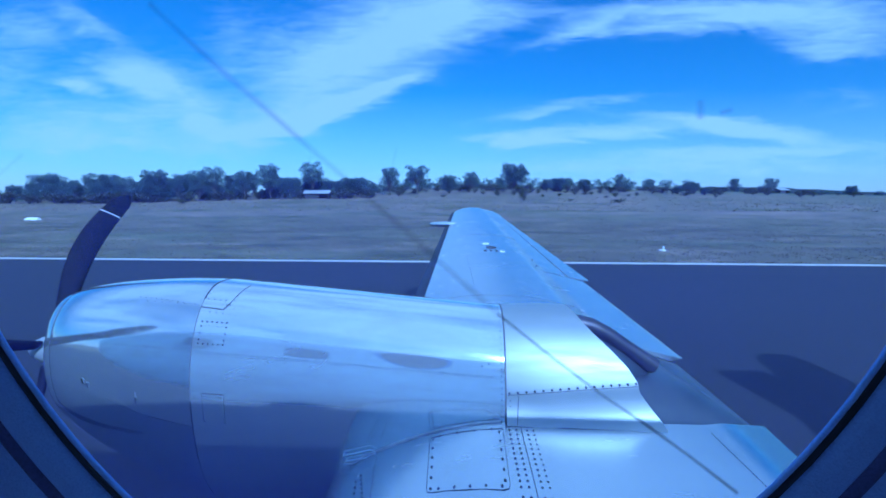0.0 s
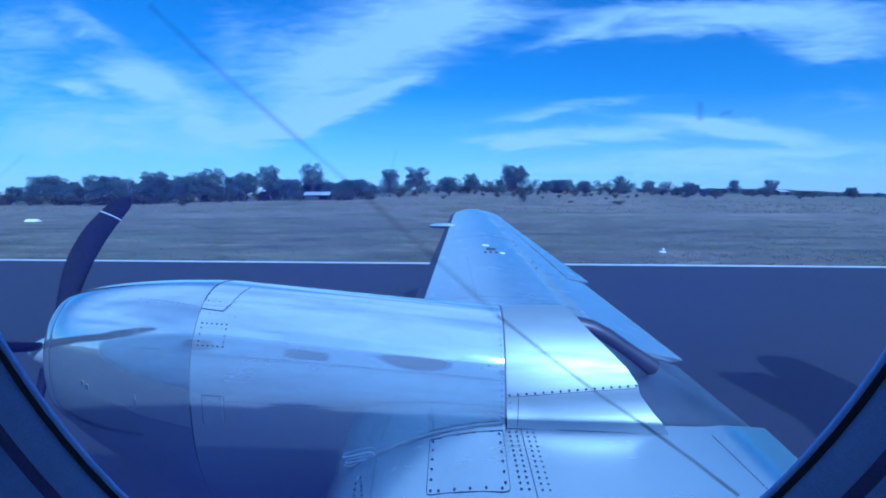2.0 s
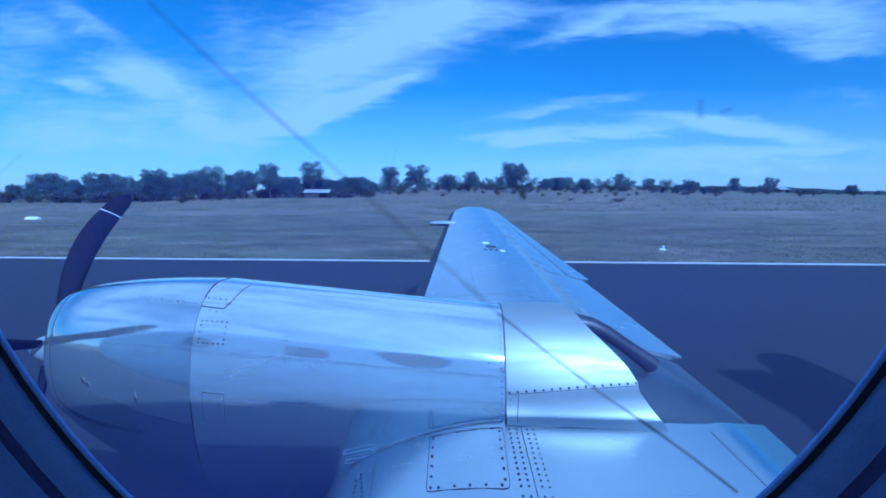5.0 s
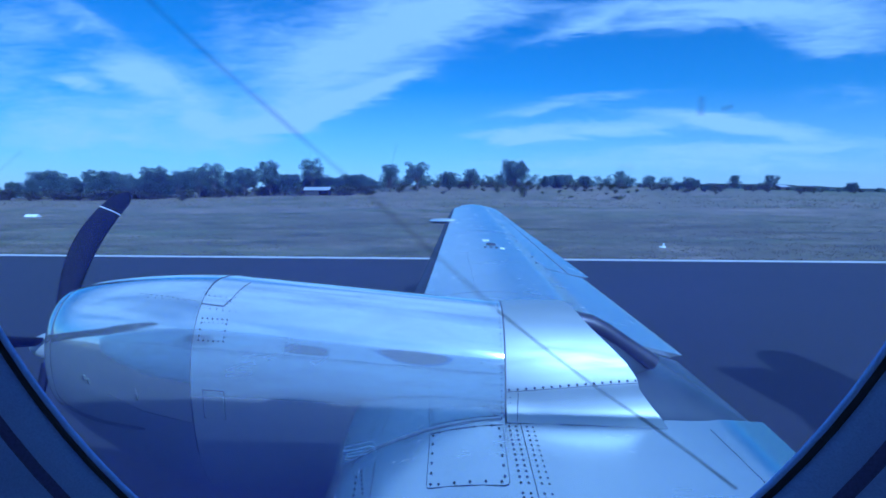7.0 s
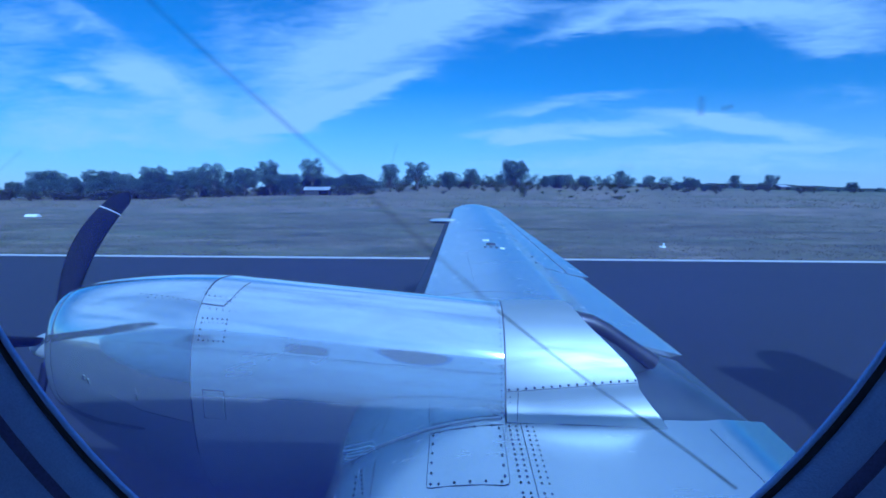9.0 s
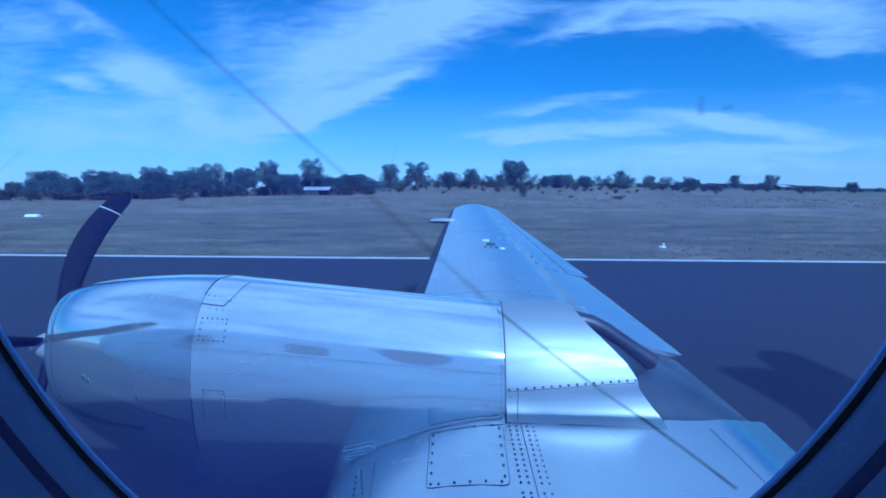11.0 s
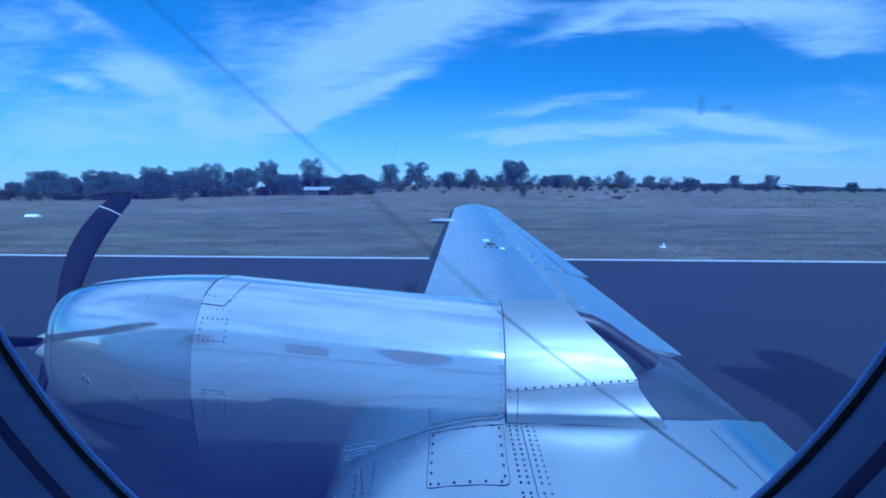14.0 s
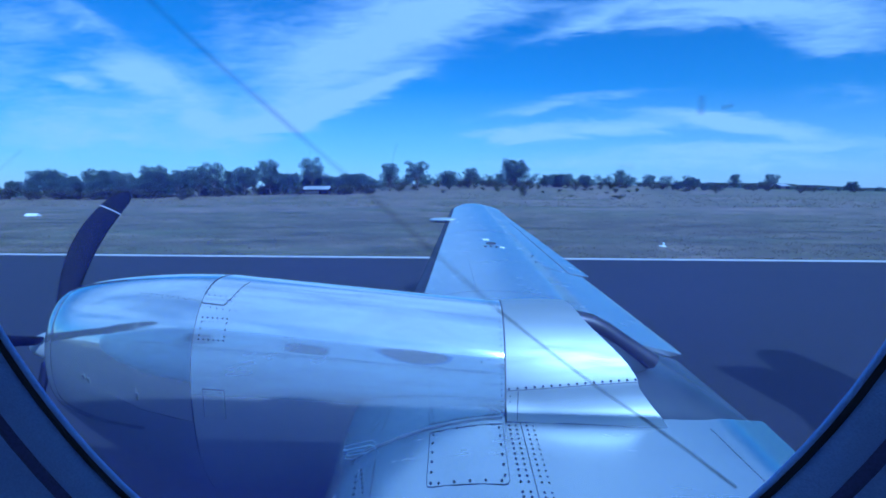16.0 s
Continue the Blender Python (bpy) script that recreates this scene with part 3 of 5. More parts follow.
loft_x("front_cowl", [LIP_X + 0.002 + (SEAM_X - LIP_X - 0.003) * (i / 23) ** 1.5 for i in range(24)], ring_deg, 0.0, WORN_COWL, nacelle)
# lining and mouth disc take the same even dark grey as the gaps
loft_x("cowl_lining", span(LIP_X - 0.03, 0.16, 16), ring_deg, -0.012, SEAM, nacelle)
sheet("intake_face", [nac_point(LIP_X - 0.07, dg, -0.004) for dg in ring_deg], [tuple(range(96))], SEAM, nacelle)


def fairing_edge(k, deg):
    """The scalloped aft edge of the fairing: k runs 0 to 1 from the seam to the edge."""
    knots = ((0, 0.785), (10, 0.77), (26, 0.72), (33.5, 0.692), (40.5, 0.683), (48.5, 0.648), (55.5, 0.601), (65.5, 0.536), (72.5, 0.503), (82.5, 0.479), (100, 0.455), (140, 0.40), (180, 0.36), (360, 0.36))
    for (d0, x0), (d1, x1) in zip(knots, knots[1:]):
        if deg <= d1:
            end = x0 + (x1 - x0) * (deg - d0) / (d1 - d0)
            break
    return 0.171 + (end - 0.171) * k


def foot_deg(k):
    """Where the round of the fairing ends in a row of screws, from the seam to the aft edge."""
    return 27.5 + 10.5 * k


def fairing_point(k, deg):
    """Round over the top; below its foot it flares out to meet the wing."""
    x, foot = fairing_edge(k, deg), foot_deg(k)
    if deg >= foot:
        return nac_point(x, deg, 0.003)
    p0, t = nac_point(x, foot, 0.003), (foot - deg) / foot
    p2 = Vector((x, 1.520, wing_top(x, 1.520) + 0.002))
    p1 = Vector((x, p0.y - 0.004, p2.z + 0.045))
    return p0 * (1 - t) ** 2 + p1 * 2 * t * (1 - t) + p2 * t * t


fair_deg = [i * 2.0 for i in range(21)] + [42 + i * 3 for i in range(46)]
sheet("aft_fairing", [fairing_point(i / 12, q) for i in range(13) for q in fair_deg], grid_faces(13, len(fair_deg)), BRUSHED, nacelle, "brushed bare-metal aft fairing", True)
# tail of the nacelle below the fairing's edge, its shade put into the colour
tail_v = []
tail_s = ((0.30, 1.46, 0.335, 0.27), (0.50, 1.46, 0.330, 0.262), (0.58, 1.475, 0.295, 0.242), (0.67, 1.505, 0.225, 0.19), (0.75, 1.53, 0.150, 0.135), (0.83, 1.56, 0.070, 0.075), (0.87, 1.57, 0.040, 0.045), (0.84, 1.57, 0.035, 0.035))
for x, zc, r, w in tail_s:
    for i in range(40):
        a = 2 * math.pi * i / 40
        tail_v.append((x, 1.880 - w * math.cos(a), zc + r * math.sin(a)))
sheet("nacelle_tail", tail_v, grid_faces(len(tail_s), 40, False, True), SHADE_METAL, nacelle, "metal nacelle tail, painted dark for shade", True)



def beaver_tail():
    """The low hump that carries the nacelle's line aft over the flap to the trailing edge."""
    verts, nx, ny = [], 22, 26
    for i in range(nx):
        k = i / (nx - 1)
        x = 0.62 + 0.52 * k
        high = 0.205 * (1 - k) ** 0.9 + 0.012
        for j in range(ny):
            y = 1.545 + 0.77 * j / (ny - 1)
            t = (y - 1.545) / 0.77
            bump = math.sin(math.pi * t) ** 1.3
            verts.append((x - 0.14 * k * t, y, 1.452 + 0.030 * t + high * bump - 0.012 * k))
    return sheet("aft_hump", verts, grid_faces(nx, ny), SHADE_METAL, nacelle, "metal hump over the flap, painted dark for shade", True)


beaver_tail()

# seams and screws of the nacelle
def nac_band(name, x, d0, d1, width, material=JOINT, lift=0.0015):
    dg = [d0 + (d1 - d0) * i / 40 for i in range(41)]
    return strip(name, [nac_point(x, q) for q in dg], [nac_normal(q, x) for q in dg], width, material, nacelle, "", lift)


def nac_line(name, x0, x1, d0, d1, width, material=JOINT):
    ks = [i / 16 for i in range(17)]
    return strip(name, [nac_point(x0 + (x1 - x0) * k, d0 + (d1 - d0) * k) for k in ks], [nac_normal(d0 + (d1 - d0) * k, x0 + (x1 - x0) * k) for k in ks], width, material, nacelle, "", 0.0015)


def nac_rivets(x0, x1, d0, d1, n, r=0.0042):
    ks = [i / (n - 1) for i in range(n)]
    return rivets("rivet_row", [nac_point(x0 + (x1 - x0) * k, d0 + (d1 - d0) * k) for k in ks], [nac_normal(d0 + (d1 - d0) * k, x0 + (x1 - x0) * k) for k in ks], r, RIVET, nacelle)


nac_band("rear_seam", 0.1675, 7, 120, 0.006)
for off, r in ((-0.016, 0.0028), (0.018, 0.0034)):
    nac_rivets(0.168 + off, 0.168 + off, 9, 88, 22, r)
nac_band("front_seam", SEAM_X, -45, 0, 0.004, SEAM)
nac_band("front_seam", SEAM_X, 0, 72, 0.002, JOINT)
nac_band("front_seam", SEAM_X, 72, 120, 0.005, SEAM)
nac_band("lip_seam", LIP_X + 0.0005, 25, 110, 0.004, SEAM)
# square of screws, with the notched panel above it
for d in (59, 46.5):
    nac_rivets(-1.014, -0.923, d, d, 6, 0.0036)
for x in (-1.0135, -0.922):
    nac_rivets(x, x, 49, 56.5, 3, 0.0036)
nac_rivets(-1.003, -0.905, 56.8, 56.8, 7, 0.0018)
nac_line("panel_gap", -1.033, -0.95, 67, 66.3, 0.0045, SEAM)
nac_line("panel_gap", -0.95, -0.932, 66.3, 71, 0.0045, SEAM)
nac_line("panel_gap", -0.932, -0.905, 71, 86, 0.002)
nac_rivets(-1.02, -0.955, 72, 72, 4, 0.0028)
nac_rivets(-0.922, -0.914, 72, 82, 4, 0.0028)
nac_rivets(-0.997, -0.899, 64.6, 63.5, 5, 0.0024)
nac_rivets(-1.02, -0.93, 69.2, 69.2, 7, 0.0016)
nac_rivets(-1.324, -1.067, 71, 68.2, 11, 0.0022)
nac_rivets(-1.282, -1.109, 68.5, 68, 6, 0.0020)
nac_rivets(-1.049, -1.049, 34, 80, 16, 0.0015)
nac_rivets(-0.692, -0.689, 53.5, 38, 7, 0.0022)
nac_rivets(-0.133, -0.133, 36, -8, 15, 0.0020)
nac_rivets(-0.115, 0.145, -5.5, 9.5, 10, 0.0022)
nac_rivets(0.073, 0.101, 44, 45.5, 2, 0.0030)
nac_line("panel_gap", -1.418, -1.263, -10.5, -18.6, 0.002, SEAM)
nac_line("panel_gap", -1.263, SEAM_X - 0.002, -18.6, -19.2, 0.002, SEAM)
nac_line("panel_gap", -1.277, -1.279, -10, 2, 0.003)


def nac_plate(name, x0, x1, d0, d1, material, label="", lift=0.004):
    xs = [x0 + (x1 - x0) * i / 6 for i in range(7)]
    dg = [d0 + (d1 - d0) * i / 6 for i in range(7)]
    verts = [nac_point(x, q, lift) for x in xs for q in dg]
    faces = grid_faces(7, 7)
    rim = [i * 7 for i in range(7)] + [42 + j for j in range(1, 7)] + [i * 7 + 6 for i in range(5, -1, -1)] + [j for j in range(5, 0, -1)]
    k = len(verts)
    cx, cd = (x0 + x1) / 2, (d0 + d1) / 2
    for idx in rim:
        i, j = divmod(idx, 7)
        verts.append(nac_point(xs[i] + (0.002 if xs[i] > cx else -0.002), dg[j] + (0.3 if dg[j] > cd else -0.3), -0.002))
    for a in range(len(rim)):
        b = (a + 1) % len(rim)
        faces.append((rim[a], rim[b], k + b, k + a))
    return sheet(name, verts, faces, material, nacelle, label)


nac_plate("access_door_gap", -0.992, -0.912, -13.8, 11.6, SEAM, "", 0.0008)
door = nac_plate("access_door", -0.989, -0.915, -13.0, 10.8, COWL, "small square metal access door", 0.0025)
nac_rivets(-0.980, -0.926, 9.3, 9.3, 2, 0.0045)
nac_line("door_edge", -0.984, -0.918, -13.4, -13.4, 0.0022, STEEL)

# row of screws along the fairing's foot, and the seam below it
ks = [i / 15 for i in range(16)]
fp = [nac_point(0.182 + 0.495 * k, foot_deg(k) + 1.3, 0.0035) for k in ks]
rivets("rivet_row", fp, [nac_normal(foot_deg(k) + 1.3, 0.3) for k in ks], 0.0052, RIVET, nacelle)
fl = [nac_point(0.175 + 0.512 * k, foot_deg(k), 0.0035) for k in ks]
strip("fairing_seam", fl, [nac_normal(foot_deg(k), 0.3) for k in ks], 0.0026, JOINT, nacelle)

def root_joint(x):
    """Where the cowl's side meets the wing at that station."""
    for i in range(400):
        dg = 45 - i * 0.2
        p = nac_point(x, dg)
        if p.z <= wing_top(x, p.y):
            return p, dg
    return p, dg


for x0, x1, w in ((-0.47, -0.15, 0.0012), (-0.15, 0.15, 0.0022)):
    joint = [root_joint(x0 + (x1 - x0) * i / 12) for i in range(13)]
    # pale strip added to lighten the dark crease between cowl and wing
    strip("root_fillet", [p + Vector((0, -0.004, 0.002)) for p, _ in joint], [Vector((0, -0.7, 0.7))] * 13, 0.018, CREASE_PALE, nacelle, "", 0.001)
    strip("root_sealant", [p + Vector((0, -0.006, 0.001)) for p, _ in joint], [Vector((0, -0.6, 0.8))] * 13, w, JOINT, nacelle, "", 0.002)
up = [fairing_point(0.085 - 0.02 * i / 8, 27 - 3.2 * i) for i in range(9)]
strip("fairing_seam", up, [nac_normal(30, 0.2)] * 9, 0.003, JOINT, nacelle, "", 0.0015)

# wing root panels
panel_ring = [(-0.130, 1.500), (-0.121, 1.250), (-0.117, 1.236), (-0.101, 1.230), (0.130, 1.213), (0.146, 1.217), (0.152, 1.232), (0.152, 1.510)]
pts, nrm = [], []
loop = panel_ring + panel_ring[:1]
for a, b in zip(loop, loop[1:]):
    q, w = on_wing(between(a, b, 8))
    pts += q[:-1]
    nrm += w[:-1]
strip("access_panel_gap", pts + pts[:1], nrm + nrm[:1], 0.0015, JOINT, wing)


def wing_rivets(a, b, n, r=0.0055):
    q, w = on_wing(between(a, b, n))
    return rivets("rivet_row", q, w, r, RIVET, wing)


def wing_line(name, a, b, width, material=JOINT, n=14):
    q, w = on_wing(between(a, b, n))
    return strip(name, q, w, width, material, wing)


wing_rivets((-0.116, 1.488), (-0.107, 1.248), 6, 0.0046)
wing_rivets((-0.08, 1.242), (0.126, 1.230), 5, 0.0046)
wing_rivets((0.138, 1.252), (0.137, 1.49), 6, 0.0046)
wing_rivets((-0.09, 1.50), (0.11, 1.508), 4, 0.0046)
wing_line("root_seam", (0.222, 1.527), (0.236, 1.09), 0.003)
for off in (-0.045, -0.020, 0.022, 0.046):
    wing_rivets((0.222 + off, 1.50), (0.231 + off, 1.225), 12, 0.0046)
    wing_rivets((0.232 + off, 1.185), (0.236 + off, 1.11), 5, 0.0046)
wing_rivets((0.951, 1.53), (0.985, 1.22), 26, 0.0026)
wing_line("root_seam", (-0.335, 1.44), (-0.30, 1.10), 0.0018)
wing_rivets((-0.385, 1.42), (-0.35, 1.30), 6, 0.0045)
wing_rivets((-0.40, 1.40), (-0.36, 1.16), 9, 0.0045)
# skin joints across the outer wing
wing_line("skin_joint", (0.113, 2.70), (0.02, 4.2), 0.0015)
wing_line("skin_joint", (-0.33, 3.05), (0.80, 2.95), 0.0012)
wing_line("skin_joint", (-0.25, 5.2), (0.62, 5.2), 0.003)
for y in (4.1, 5.0, 5.9):
    s = x_le(y) + 0.772 * (x_te(y) - x_le(y))
    wing_rivets((s - 0.03, y - 0.12), (s - 0.03, y + 0.12), 2, 0.012)
hinge = [(x_le(y) + 0.916 * (x_te(y) - x_le(y)), y) for y in (3.85, 6.93)]
wing_line("hinge_line", hinge[0], hinge[1], 0.009, SEAM, 30)
# filler cap with its placards
cap = lathe("fuel_cap", ((0.001, 0.004), (0.05, 0.004), (0.056, 0.001), (0.056, -0.004)), (0, 0, 0), "x", SEAM, wing, "round dark fuel filler cap", 24, False)
cap.matrix_local = Matrix.Translation((0.29, 4.50, wing_top(0.29, 4.50) + 0.002)) @ Vector((1, 0, 0)).rotation_difference(wing_normal(0.29, 4.5)).to_matrix().to_4x4()
for x, y, w, d in ((0.24, 4.68, 0.07, 0.07), (0.40, 4.36, 0.05, 0.05)):
    q, n2 = on_wing(between((x - w / 2, y), (x + w / 2, y), 3))
    strip("placard", q, n2, d, WHITE_MARK, wing, "small white placard", 0.003)
for x in (0.22, 0.28, 0.34):
    q, n2 = on_wing(between((x - 0.014, 4.36), (x + 0.014, 4.36), 3))
    strip("stencil_bar", q, n2, 0.05, SEAM, wing, "", 0.003)
# slim pod on the leading edge
pod = lathe("leading_edge_pod", [(0.001, -0.30), (0.022, -0.28), (0.036, -0.22), (0.042, -0.10), (0.040, 0.08), (0.028, 0.22), (0.001, 0.30)], (-0.24, 6.25, z_mean(6.25) + 0.045), "x", SKIN, wing, "slim pale pod on the leading edge", 20, False)

# handle-like drain bracket at the wing's root
def tube(name, pts, radius, material, parent, label="", cyclic=False):
    cu = bpy.data.curves.new(name, "CURVE")
    cu.dimensions, cu.bevel_depth, cu.bevel_resolution = "3D", radius, 3
    sp = cu.splines.new("POLY")
    sp.points.add(len(pts) - 1)
    for p, q in zip(sp.points, pts):
        p.co = (*q, 1)
    sp.use_cyclic_u = cyclic
    tmp = new("tmp", cu)
    me = bpy.data.meshes.new_from_object(tmp.evaluated_get(bpy.context.evaluated_depsgraph_get()))
    bpy.data.objects.remove(tmp)
    me.materials.clear()
    me.materials.append(material)
    ob = new(name, me)
    ob.parent = parent
    me.polygons.foreach_set("use_smooth", [True] * len(me.polygons))
    if label:
        ob["label"] = label
    return ob


bx = ((-0.47, -29, 0.001), (-0.469, -28.5, 0.012), (-0.41, -24.5, 0.014), (-0.366, -21.5, 0.014), (-0.352, -22, 0.013), (-0.347, -24, 0.012), (-0.352, -27, 0.010), (-0.40, -29.6, 0.010), (-0.46, -33.0, 0.008), (-0.461, -33.0, 0.001))
tube("step_bracket", [nac_point(x, dg, lf) for x, dg, lf in bx], 0.0024, WHITE_PAINT, nacelle, "bent pale rod bracket")

for x, dg in ((-1.535, -1.5), (-1.512, -4.5), (-1.283, -8)):
    nac_plate("cowl_latch", x, x + 0.010, dg, dg + 5, STEEL, "small dull cowl latch", 0.004)

tube("exhaust_pipe", [(0.42, 1.80, 1.790), (0.50, 1.80, 1.795), (0.56, 1.80, 1.782), (0.63, 1.80, 1.745), (0.70, 1.80, 1.696), (0.77, 1.80, 1.650), (0.84, 1.80, 1.605)], 0.037, TAIL_DARK, nacelle, "sooty purplish exhaust pipe")
# exhaust stub on the far side of the nacelle
stub = lathe("exhaust_stub", [(0.02, -0.11), (0.055, -0.10), (0.06, 0.0), (0.058, 0.09), (0.046, 0.10), (0.044, -0.02), (0.02, -0.02)], (-0.53, 2.40, 1.715), "x", TAIL_DARK, nacelle, "sooty round exhaust stub", 20, True)
lathe("exhaust_elbow", [(0.04, -0.45), (0.045, -0.15), (0.045, 0.0), (0.02, 0.01)], (-0.53, 2.37, 1.67), "y", TAIL_DARK, nacelle, "sooty exhaust elbow", 16, False)

# propeller
HUB = Vector((-1.972, 1.809, 1.624))
propeller = lathe("propeller", [(0.001, -0.13), (0.025, -0.122), (0.05, -0.09), (0.07, -0.045), (0.08, 0.0), (0.084, 0.06), (0.08, 0.10), (0.001, 0.10)], (0, 0, 0), "x", SPINNER, aircraft, "pale spinner with four black blades", 40, False)
propeller.location = HUB
propeller.scale = (0.853,) * 3


def blade_mesh():
    verts, faces = [], []
    n, m = 26, 12
    for i in range(n):
        k = i / (n - 1)
        r = 0.10 + 0.96 * k
        chord = (0.055 + 0.072 * math.sin(math.pi * (0.08 + 0.70 * k)) ** 1.2) * (1.0 if k < 0.90 else math.sqrt(max(0.02, 1 - ((k - 0.90) / 0.105) ** 2)))
        thick = 0.035 * (1 - k) + 0.010
        twist = radians(58 - 34 * k)
        sweep = -0.10 * math.sin(math.pi * k) - 0.01
        for j in range(m):
            a = 2 * math.pi * j / m
            c, t = math.cos(a) * chord / 2, math.sin(a) * thick / 2
            verts.append((c * math.sin(twist) + t * math.cos(twist), sweep + c * math.cos(twist) - t * math.sin(twist), r))
    faces = grid_faces(n, m, False, True) + [tuple(range(m)), tuple(range((n - 1) * m, n * m))]
    return verts, faces, n, m


bv, bf, bn, bm_ = blade_mesh()
for q in range(4):
    b = sheet("blade", bv, bf, BLADE, propeller, "matt black propeller blade", True)
    b.rotation_euler = (radians(-37 + 90 * q), 0, 0)
    ring_v = []
    i = int(bn * 0.80)
    for k in (0.0, 0.16):
        loop_v = [Vector(bv[i * bm_ + j]).lerp(Vector(bv[(i + 1) * bm_ + j]), k) for j in range(bm_)]
        mid = sum(loop_v, Vector()) / bm_
        ring_v += [p + (p - mid).normalized() * 0.002 for p in loop_v]
    sheet("tip_band", ring_v, grid_faces(2, bm_, False, True), BLADE_TIP, propeller, "thin white painted band").rotation_euler = b.rotation_euler

# fuselage, which the cabin window sits in
FUS_Y, FUS_Z, FUS_R = -0.535, 2.13, 0.735
fus = ((-5.2, 0.10, -0.25), (-5.0, 0.30, -0.22), (-4.4, 0.52, -0.15), (-3.6, 0.67, -0.05), (-2.8, FUS_R, 0.0), (3.0, FUS_R, 0.0), (5.0, 0.68, 0.07), (6.6, 0.46, 0.22), (9.2, 0.12, 0.45))


def fus_at(x):
    for (x0, r0, z0), (x1, r1, z1) in zip(fus, fus[1:]):
        if x <= x1:
            k = (x - x0) / (x1 - x0)
            return r0 + (r1 - r0) * k, z0 + (z1 - z0) * k
    return fus[-1][1:]


WIN = (-0.022, 2.435)       # the window's centre, x and z
WIN_Y, WIN_R = 0.190, 0.25


def win_edge(c, q):
    """The opening's reach from its centre: a tall oval below, flatter over the top."""
    up, p = (0.165, 2.3) if q > 0 else (0.320, 1.85)
    return (abs(c / WIN_R) ** p + abs(q / up) ** p) ** (-1 / p)



def drop(q):
    """The belly is deeper than the roof is high, and the sides are flat."""
    return 0.92 * q ** 0.571 if q > 0 else q * 1.8


def swell(c):
    return math.copysign(abs(c) ** 0.571, c)


def side_y(r, z):
    """How far the tube's side stands out at that height over its middle."""
    if z > 0:
        return r * (1 - (z / (0.92 * r)) ** 3.5) ** (1 / 3.5)
    q = min(1.0, -z / (1.8 * r))
    return r * math.sqrt(1 - q * q) ** 0.571


PORT_BAYS = (-2.0, -1.2, -0.4, 0.4, 1.2, 2.0)     # window bays of the far cabin side


def fuselage_shell(name, inset, material, xs, hole, label):
    """A round tube with an opening that much wider than the window; xs has columns at -0.4, 0 and 0.4."""
    n = 72
    verts = []
    for x in xs:
        r, dz = fus_at(x)
        r = max(0.03, r - inset)
        verts += [(x, FUS_Y + r * swell(math.cos(2 * math.pi * i / n)), FUS_Z + dz + r * drop(math.sin(2 * math.pi * i / n))) for i in range(n)]
    faces = []
    for f in grid_faces(len(xs), n, False, True):
        i, j = divmod(f[0], n)
        if -0.41 < xs[i] < 0.39 and (j >= 70 or j < 10):
            continue
        if round(xs[i], 2) in PORT_BAYS and 31 <= j < 40:
            continue
        faces.append(f)
    faces += [tuple(range(n)), tuple(range((len(xs) - 1) * n, len(xs) * n))]
    # patch between the square gap in the tube and the round opening
    r, cz = FUS_R - inset, WIN[1] - FUS_Z
    lo, hi = r * drop(math.sin(radians(-10))), r * drop(math.sin(radians(50)))
    k = len(verts)
    for i in range(96):
        c, q = math.cos(2 * math.pi * i / 96), math.sin(2 * math.pi * i / 96)
        reach = min(((0.4 + (-WIN[0] if c > 0 else WIN[0])) / abs(c)) if abs(c) > 1e-6 else 9, ((hi - cz) / q) if q > 1e-6 else 9, ((lo - cz) / q) if q < -1e-6 else 9)
        rim = min(win_edge(c, q) + hole, reach * 0.95)
        for d in (rim, rim * 0.6 + reach * 0.4, reach):
            x, z = WIN[0] + c * d, cz + q * d
            verts.append((x, FUS_Y + side_y(r, z), FUS_Z + z))
    faces += grid_faces(96, 3, True, False, k)
    return sheet(name, verts, faces, material, aircraft, label, True)


xs_f = [-5.2, -5.0, -4.7, -4.4, -4.0, -3.6, -3.2, -2.8] + [round(-2.4 + 0.4 * i, 3) for i in range(14)] + [3.6, 4.2, 5.0, 5.8, 6.6, 7.5, 8.4, 9.2]
shell = fuselage_shell("fuselage", 0.0, WHITE_PAINT, xs_f, 0.035, "white painted fuselage with thin dark stripes")
lining = fuselage_shell("cabin_lining", 0.05, CABIN, [round(-2.8 + 0.4 * i, 3) for i in range(15)], 0.07, "pale grey cabin lining")


def fus_stripe(z, width, x0, x1):
    """A thin painted line along the cabin side, at that height."""
    verts = []
    xs = span(x0, x1, 29)
    for x in xs:
        r, dz = fus_at(x)
        for e in (-0.5, 0.5):
            q = (z - FUS_Z) * r / FUS_R + e * width
            verts.append((x, FUS_Y + 0.003 + side_y(r, q), FUS_Z + dz + q))
    return sheet("stripe", verts, [f[::-1] for f in grid_faces(29, 2)], STRIPE, shell, "thin dark painted stripe", True)


fus_stripe(2.035, 0.016, -4.0, 6.0)
fus_stripe(1.985, 0.010, -4.0, 6.0)
for x in (-2.42, -1.62, -0.82, 0.78, 1.58, 2.38):
    verts = []
    for i in range(32):
        a = 2 * math.pi * i / 32
        c, q = math.cos(a), math.sin(a)
        dx, dz = 0.15 * math.copysign(abs(c) ** 0.5, c), 0.15 * math.copysign(abs(q) ** 0.5, q)
        zz = 2.25 - FUS_Z + dz
        verts.append((x + dx, FUS_Y + 0.004 + side_y(FUS_R, zz), FUS_Z + zz))
    sheet("cabin_pane", verts, [tuple(range(32))], DARK_GLASS, shell, "dark rounded cabin window")
